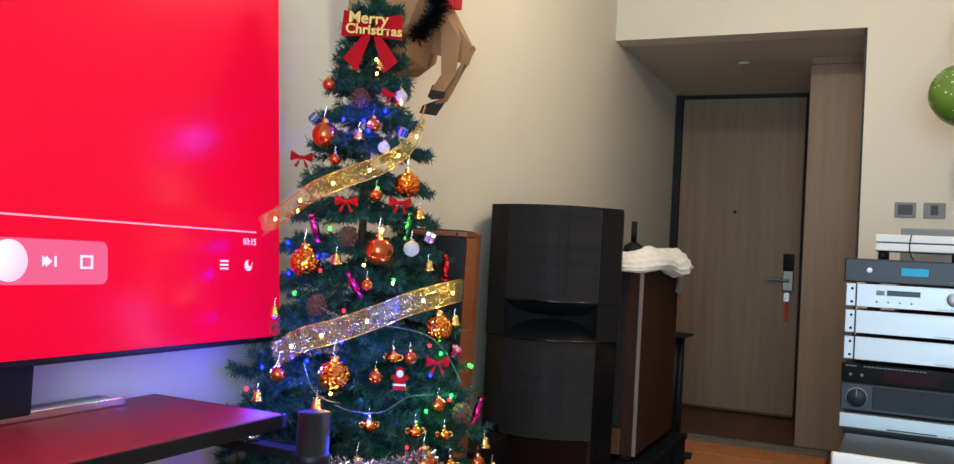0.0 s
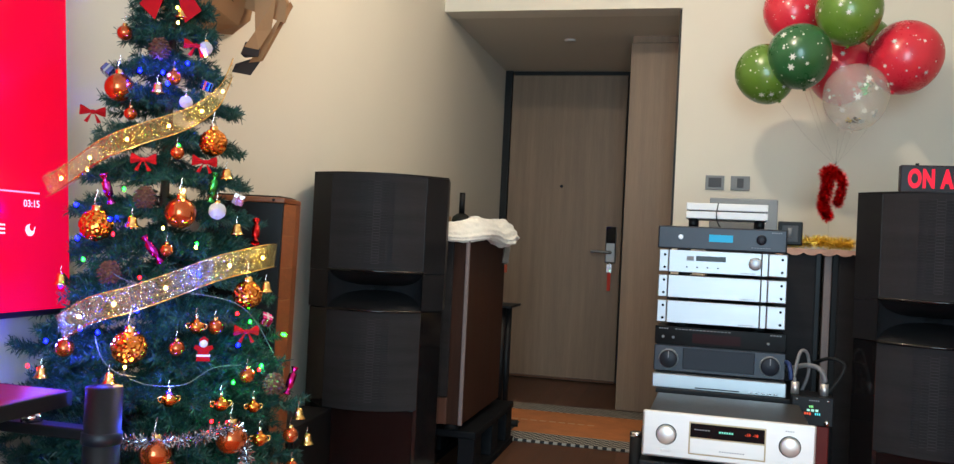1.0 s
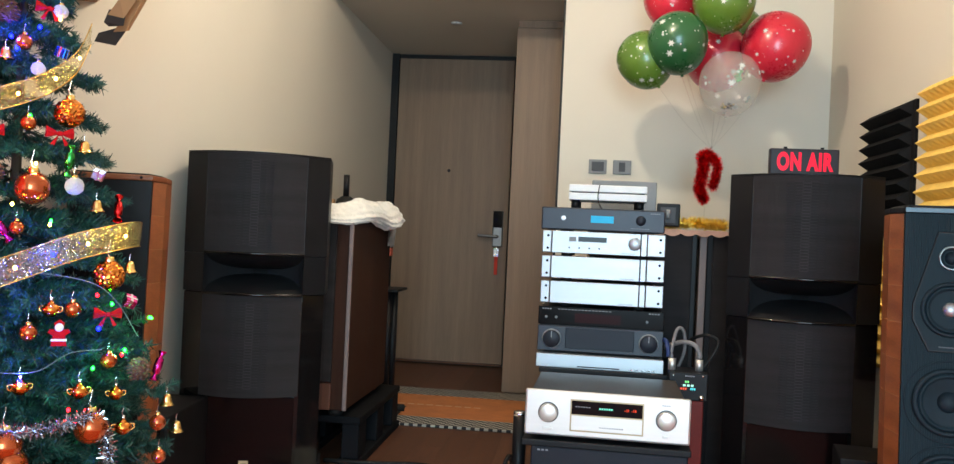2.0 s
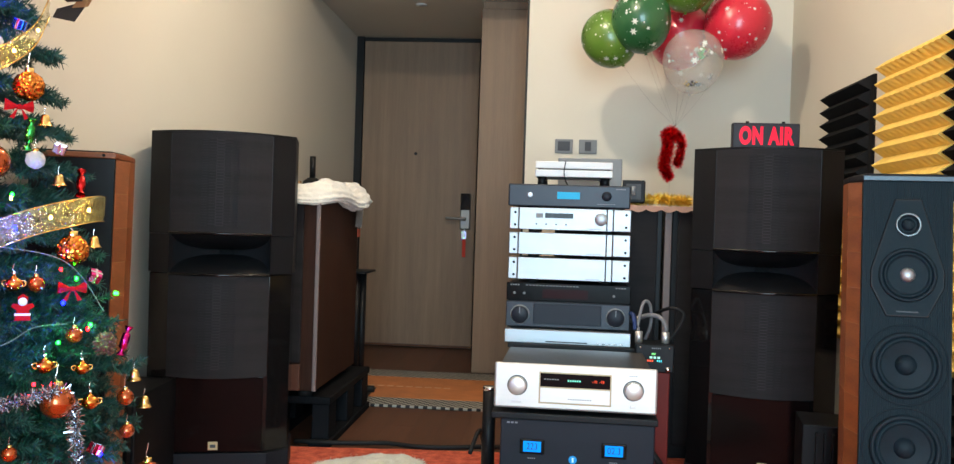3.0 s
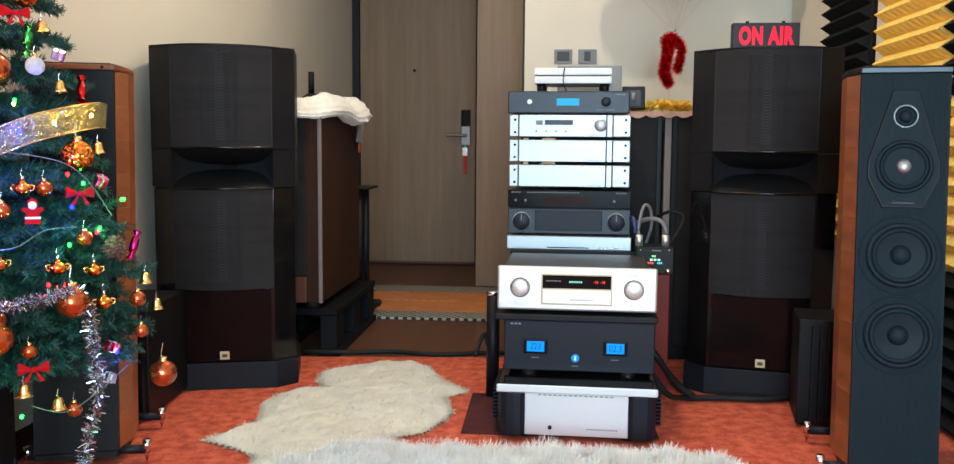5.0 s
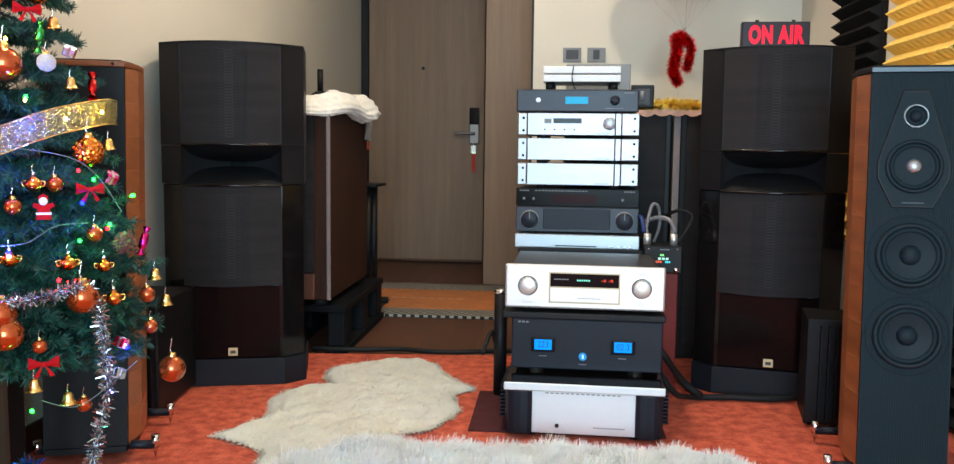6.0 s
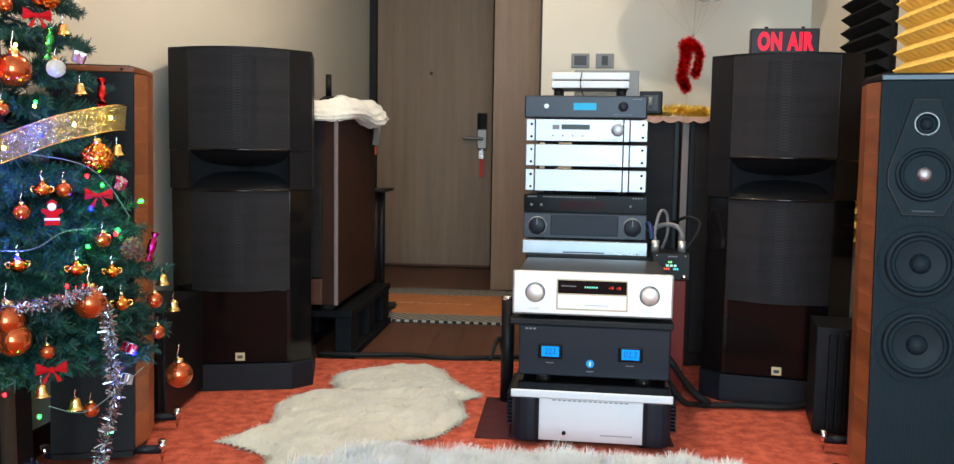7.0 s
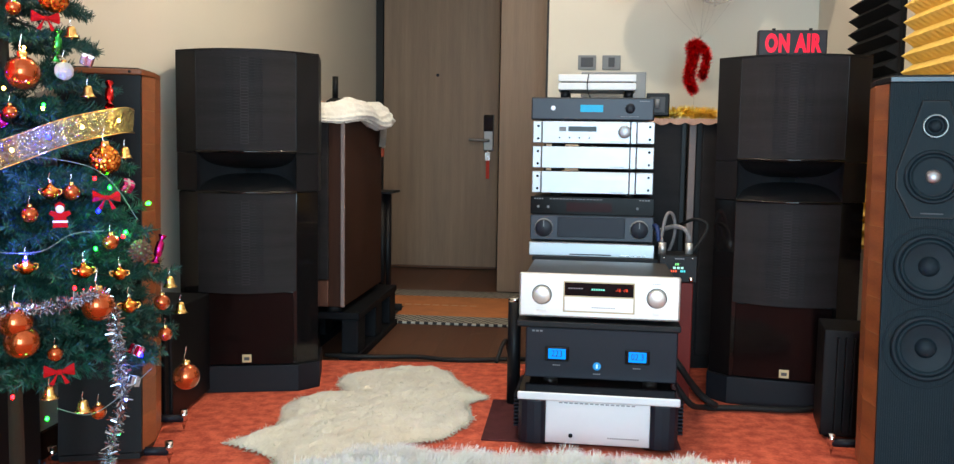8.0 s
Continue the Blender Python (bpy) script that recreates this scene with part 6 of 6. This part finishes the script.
# ---- ribbons, garlands and wires on the tree ----
def ribbon(pts, width, seed):
    b = bm_new()
    line = curve_points(pts, 60)
    rows = []
    for i, p in enumerate(line):
        out = Vector((p.x - TX, p.y - TY, 0)).normalized()
        up = Vector((0, 0, 1)) + out * 0.15
        d = (line[min(i + 1, 60)] - line[max(i - 1, 0)]).normalized()
        up = (up - d * up.dot(d)).normalized()
        row = []
        for k in range(7):
            v = k / 6 - 0.5
            w = 0.006 * noise.noise(Vector((i * 0.16, k * 0.8, seed)))
            row.append(b.verts.new(p + up * (v * width) + out * w))
        rows.append(row)
    for r0, r1 in zip(rows, rows[1:]):
        for k in range(6):
            b.faces.new((r0[k], r0[k + 1], r1[k + 1], r1[k])).smooth = True
    return b, rows


M_SHEER = mat("sheer_gold_ribbon", (0.90, 0.68, 0.24), 0.2, metal=0.8, vary=0.35, scale=60, fine=170, bump=0.03)
M_SHEER.node_tree.nodes["Principled BSDF"].inputs["Alpha"].default_value = 0.44
RIB1 = [(-0.93, 1.72, 1.02), (-0.886, 1.722, 1.046), (-0.805, 1.716, 1.096), (-0.736, 1.738, 1.131), (-0.668, 1.795, 1.172), (-0.640, 1.862, 1.228), (-0.650, 1.93, 1.304)]
RIB2 = [(-0.82, 1.645, 0.75), (-0.784, 1.635, 0.768), (-0.747, 1.640, 0.790), (-0.682, 1.668, 0.813), (-0.620, 1.716, 0.844), (-0.575, 1.782, 0.874), (-0.536, 1.90, 0.898), (-0.56, 2.0, 0.90)]
for i, (pts, w) in enumerate(((RIB1, 0.042), (RIB2, 0.050))):
    b, rows = ribbon(pts, w, i * 5)
    e = thing("ribbon_garland", (0, 0, 0), 0, "sheer gold ribbon wound round the tree with lights inside", "ribbon", "tree ribbons")
    part("gauze", b, M_SHEER, e)
    for k in (0, 6):
        part("wire_edge", tube(bm_new(), [curve_points(pts, 60)[j] + Vector((0, 0, (k / 6 - 0.5) * w)) for j in range(0, 61, 4)], 0.0012, 5), M_GOLD, e, "gold wire edge")
GAR1 = [(-0.70, 1.60, 0.565), (-0.659, 1.606, 0.562), (-0.600, 1.640, 0.557), (-0.543, 1.69, 0.561), (-0.505, 1.74, 0.575)]
GAR2 = [(-0.50, 1.75, 0.57), (-0.486, 1.768, 0.523), (-0.469, 1.754, 0.434), (-0.469, 1.755, 0.364), (-0.484, 1.731, 0.266), (-0.49, 1.73, 0.20)]
tinsel("tinsel_garland", GAR1, 0.018, 1100, M_FSILVER, "silver tinsel garland wound round the tree", 7, 0.0024, "tree garlands")
tinsel("tinsel_garland", GAR2, 0.019, 1500, M_FSILVER, "silver tinsel garland hanging down from the tree", 8, 0.0024, "tree garlands")
tinsel("tinsel_garland", [(-0.60, 1.70, 0.24), (-0.56, 1.70, 0.22), (-0.53, 1.72, 0.20)], 0.03, 500, M_FBLUE, "tuft of blue tinsel low in the tree", 9, 0.003, "tree garlands")
M_WIRE = mat("light_wire", (0.13, 0.17, 0.16), 0.25, spec=0.4)
for pts in ([(-0.66, 1.64, 0.668), (-0.625, 1.656, 0.657), (-0.580, 1.695, 0.657), (-0.549, 1.740, 0.684), (-0.519, 1.795, 0.686)],
            [(-0.536, 1.655, 0.382), (-0.499, 1.70, 0.359), (-0.467, 1.752, 0.381), (-0.440, 1.820, 0.417)],
            [(-0.754, 1.675, 0.867), (-0.677, 1.691, 0.836), (-0.547, 1.817, 0.803), (-0.498, 1.889, 0.701)],
            [(-0.75, 1.655, 0.74), (-0.72, 1.64, 0.70), (-0.69, 1.645, 0.676), (-0.65, 1.645, 0.672)]):
    solid("light_wire", tube(bm_new(), [tuple(p) for p in curve_points(pts, 24)], 0.0009, 6), M_WIRE, "thin clear wire of the fairy lights", "wire", "fairy light wires")

# fairy lights: small glass drops of four colours
LAMP = {"warm": glow("warm_led", (1.0, 0.50, 0.06), 60), "blue": glow("blue_led", (0.00012, 0.0002, 1.0), 1200), "green": glow("green_led", (0.002, 1.0, 0.006), 170), "red": glow("red_led_drop", (1.0, 0.0015, 0.003), 110)}
LED_A = [(-0.744, 1.816, 1.271, "blue"), (-0.764, 1.738, 1.023, "green"), (-0.664, 1.790, 1.027, "warm"), (-0.680, 1.750, 0.949, "warm"), (-0.627, 1.788, 0.921, "green"), (-0.688, 1.664, 0.685, "warm"), (-0.556, 1.835, 0.783, "red"),
         (-0.764, 1.712, 0.933, "red"), (-0.750, 1.663, 0.746, "blue"), (-0.815, 1.695, 0.881, "green"), (-0.872, 1.738, 0.988, "blue"), (-0.832, 1.716, 0.953, "blue"), (-0.515, 1.872, 0.676, "green"), (-0.532, 2.007, 0.726, "green")]
LED_B = [(-0.694, 1.892, 1.323, "warm"), (-0.698, 1.710, 0.852, "red"), (-0.534, 1.794, 0.651, "green"), (-0.612, 1.695, 0.638, "blue"), (-0.463, 1.824, 0.441, "blue"), (-0.627, 1.785, 0.914, "warm"), (-0.514, 1.860, 0.669, "red"),
         (-0.562, 1.668, 0.357, "green"), (-0.546, 1.740, 0.583, "red"), (-0.604, 1.635, 0.404, "red"), (-0.859, 1.658, 0.722, "blue"), (-0.892, 1.652, 0.673, "red"), (-0.72, 1.80, 1.245, "blue"), (-0.86, 1.75, 1.06, "warm")]
LED_C = [(-0.715, 1.859, 1.299, "blue"), (-0.796, 1.813, 1.274, "blue"), (-0.853, 1.723, 0.921, "blue"), (-0.793, 1.669, 0.750, "blue"), (-0.549, 1.833, 0.720, "blue"), (-0.786, 1.728, 0.962, "blue"), (-0.867, 1.699, 0.826, "blue"), (-0.695, 1.702, 0.788, "blue"), (-0.548, 1.876, 0.764, "green"), (-0.554, 2.042, 0.723, "green"), (-0.694, 1.810, 1.119, "green"), (-0.753, 1.869, 1.421, "warm"), (-0.746, 1.863, 1.387, "warm")]
LED_R = [(*curve_points(RIB1, 60)[k], "warm") for k in (8, 17, 27, 36, 44, 52)] + [(*curve_points(RIB2, 60)[k], c) for k, c in ((12, "warm"), (22, "warm"), (32, "warm"), (39, "blue"), (45, "warm"), (51, "warm"))]
GLOWING = {(-0.744, 1.816, 1.271), (-0.832, 1.716, 0.953), (-0.750, 1.663, 0.746), (-0.612, 1.695, 0.638), (-0.534, 1.794, 0.651), (-0.463, 1.824, 0.441), (-0.859, 1.658, 0.722), (-0.515, 1.872, 0.676), (-0.664, 1.790, 1.027), (-0.688, 1.664, 0.685), (-0.562, 1.668, 0.357)}
GLOWING |= {LED_R[k][:3] for k in (2, 4, 7, 9, 11)}
drops = {}
for key, m in LAMP.items():
    b = bm_new()
    lathe(b, [(0, -0.0038), (0.0022, -0.0026), (0.0029, 0), (0.0022, 0.0026), (0, 0.0038)], 10)
    drops[key] = bpy.data.meshes.new("fairy_light")
    b.to_mesh(drops[key])
    b.free()
    drops[key].materials.append(m)
for x, y, z, key in LED_A + LED_B + LED_C + LED_R:
    o = new("fairy_light", drops[key])
    o.location = Vector((x, y, z)) + (Vector((0.35, 0.2, 0.9)) - Vector((x, y, z))).normalized() * 0.028
    if (x, y, z) in GLOWING:
        la = bpy.data.lights.new("fairy_light_glow", "POINT")
        la.energy, la.shadow_soft_size = {"warm": 0.20, "blue": 1.7, "green": 0.32, "red": 0.16}[key], 0.006
        la.color = {"warm": (1.0, 0.62, 0.2), "blue": (0.06, 0.10, 1.0), "green": (0.05, 1.0, 0.25), "red": (1.0, 0.06, 0.06)}[key]
        new("fairy_light_glow", la).location = o.location
    tagged(o, {"warm": "warm white", "blue": "blue", "green": "green", "red": "red"}[key] + " fairy light glowing in the tree", "fairy light", "fairy lights")


# ---- sheepskins ----
def inside(px, py, poly):
    ok = np.zeros(len(px), bool)
    j = len(poly) - 1
    for i in range(len(poly)):
        (xi, yi), (xj, yj) = poly[i], poly[j]
        c = ((yi > py) != (yj > py)) & (px < (xj - xi) * (py - yi) / (yj - yi + 1e-12) + xi)
        ok ^= c
        j = i
    return ok


def sheepskin(outline, z, length, count, material, label, seed, lean, width, curl, lift, cover):
    rg = np.random.default_rng(seed)
    poly = [tuple(p)[:2] for p in curve_points([(x, y, 0) for x, y in outline] + [(*outline[0], 0)], 10 * len(outline))][:-1]
    e = thing("sheepskin", (0, 0, 0), 0, label, "sheepskin rug", "sheepskins")
    lo, hi = np.min(poly, 0), np.max(poly, 0)
    # pelt: fine grid with a woolly, uneven top that runs out at the edge
    st = 0.006
    nx, ny = int((hi[0] - lo[0]) / st) + 2, int((hi[1] - lo[1]) / st) + 2
    gx, gy = np.meshgrid(lo[0] + st * np.arange(nx), lo[1] + st * np.arange(ny))
    gx, gy = gx.ravel(), gy.ravel()
    ok = inside(gx, gy, poly)
    pa = np.array(poly)
    dist = np.min(np.hypot(gx[:, None] - pa[None, :, 0], gy[:, None] - pa[None, :, 1]), axis=1)
    def wool(xs, ys):
        return np.array([noise.noise(Vector((x * 13, y * 13, seed))) * 0.7 + noise.noise(Vector((x * curl, y * curl * 0.6, seed))) * 0.30 for x, y in zip(xs, ys)])

    bump = wool(gx, gy)
    gz = 0.0005 + z * np.clip(dist / 0.055, 0, 1) ** 0.8 + bump * z * 0.45 * np.clip(dist / 0.03, 0, 1)
    ids = np.where(ok, np.cumsum(ok) - 1, -1).reshape(ny, nx)
    v = np.column_stack([gx, gy, gz])[ok]
    q = np.stack([ids[:-1, :-1], ids[:-1, 1:], ids[1:, 1:], ids[1:, :-1]], -1).reshape(-1, 4)
    q = q[(q >= 0).all(1)]
    me = bpy.data.meshes.new("pelt")
    me.from_pydata(v.tolist(), [], q.tolist())
    me.materials.append(material)
    me.polygons.foreach_set("use_smooth", [True] * len(me.polygons))
    o = new("pelt", me)
    o.parent = e
    p = rg.uniform(lo - 0.005, hi + 0.005, (int(count * 2.2), 2))
    p = p[inside(p[:, 0], p[:, 1], poly)][:count]
    rim = np.concatenate([np.min(np.hypot(c[:, None, 0] - pa[None, :, 0], c[:, None, 1] - pa[None, :, 1]), axis=1) for c in np.array_split(p, 40)])
    p = p[rg.random(len(p)) < np.where(rim < 0.018, 1.0, cover)]
    n = len(p)
    lock = np.array([(noise.noise(Vector((x * curl * 0.45, y * curl * 0.45, 7))), noise.noise(Vector((x * curl * 0.45, y * curl * 0.45, 17)))) for x, y in p]) * 1.6
    near = np.concatenate([np.argmin(np.hypot(c[:, None, 0] - pa[None, :, 0], c[:, None, 1] - pa[None, :, 1]), axis=1) for c in np.array_split(p, 40)])
    pd = np.concatenate([np.min(np.hypot(c[:, None, 0] - pa[None, :, 0], c[:, None, 1] - pa[None, :, 1]), axis=1) for c in np.array_split(p, 40)])
    roots = np.column_stack([p, 0.0005 + z * np.clip(pd / 0.055, 0, 1) ** 0.8 + wool(p[:, 0], p[:, 1]) * z * 0.45 * np.clip(pd / 0.03, 0, 1) - 0.001])
    away = (pa[near] - p) / (pd[:, None] + 1e-6)
    fringe = np.clip(1 - pd / 0.03, 0, 1)[:, None]
    d = np.column_stack([away * fringe * 1.3 + lock * 0.7 + rg.normal(0, 0.3, (n, 2)) + np.array(lean), rg.uniform(0.5, 1.0, n) * lift])
    d /= np.linalg.norm(d, axis=1)[:, None]
    mound = 0.8 + 0.5 * lock[:, 0]
    tips = roots + d * (length * rg.uniform(0.5, 1.2, n) * mound)[:, None]
    me = blades("fur", roots, tips, width, material, seed, flat=0.35)
    o = new("fur", me)
    o.parent = e
    o["kind"] = "stuff"
    return e


SKIN1 = [(-0.61, 2.575), (-0.53, 2.70), (-0.515, 2.80), (-0.555, 2.96), (-0.49, 3.09), (-0.40, 3.13), (-0.45, 3.24), (-0.45, 3.37), (-0.32, 3.46), (-0.20, 3.53), (-0.08, 3.48), (-0.005, 3.29), (0.10, 3.165), (0.045, 3.06), (0.075, 2.90), (0.01, 2.70), (-0.10, 2.62), (-0.2, 2.35), (-0.39, 2.36), (-0.43, 2.47)]
SKIN2 = [(-0.36, 2.28), (-0.22, 2.45), (-0.10, 2.53), (0.02, 2.48), (0.22, 2.50), (0.45, 2.51), (0.70, 2.51), (0.86, 2.46), (0.92, 2.2), (0.70, 1.95), (0.3, 1.85), (-0.1, 1.88), (-0.33, 2.0)]
sheepskin(SKIN1, 0.030, 0.016, 60000, M_FUR, "cream short-haired sheepskin lying on the red carpet", 21, (0.1, -0.6), 0.0014, 46, 0.35, 0.10)
sheepskin(SKIN2, 0.036, 0.042, 170000, M_FURW, "white long-haired sheepskin lying on the carpet", 22, (0.0, 0.1), 0.0011, 40, 0.8, 1.0)

# ---- floor planks of the entrance ----
rg = random.Random(9)
x = XL + 0.014
while x < 1.0:
    w = 0.12
    y = 3.5 - rg.uniform(0, 0.8)
    while y < YD + 0.1:
        L = rg.uniform(0.9, 1.3)
        b = box(bm_new(), 0, w - 0.0005, max(y, 3.45), min(y + L, YD + 0.11) - 0.001, -0.02, -0.012)
        if min(y + L, YD + 0.11) - max(y, 3.45) > 0.05:
            o = part("plank", b, M_FLOORWOOD, bpy.data.objects["floor"])
            o.location = (x, 0, 0)
        y += L
    x += w
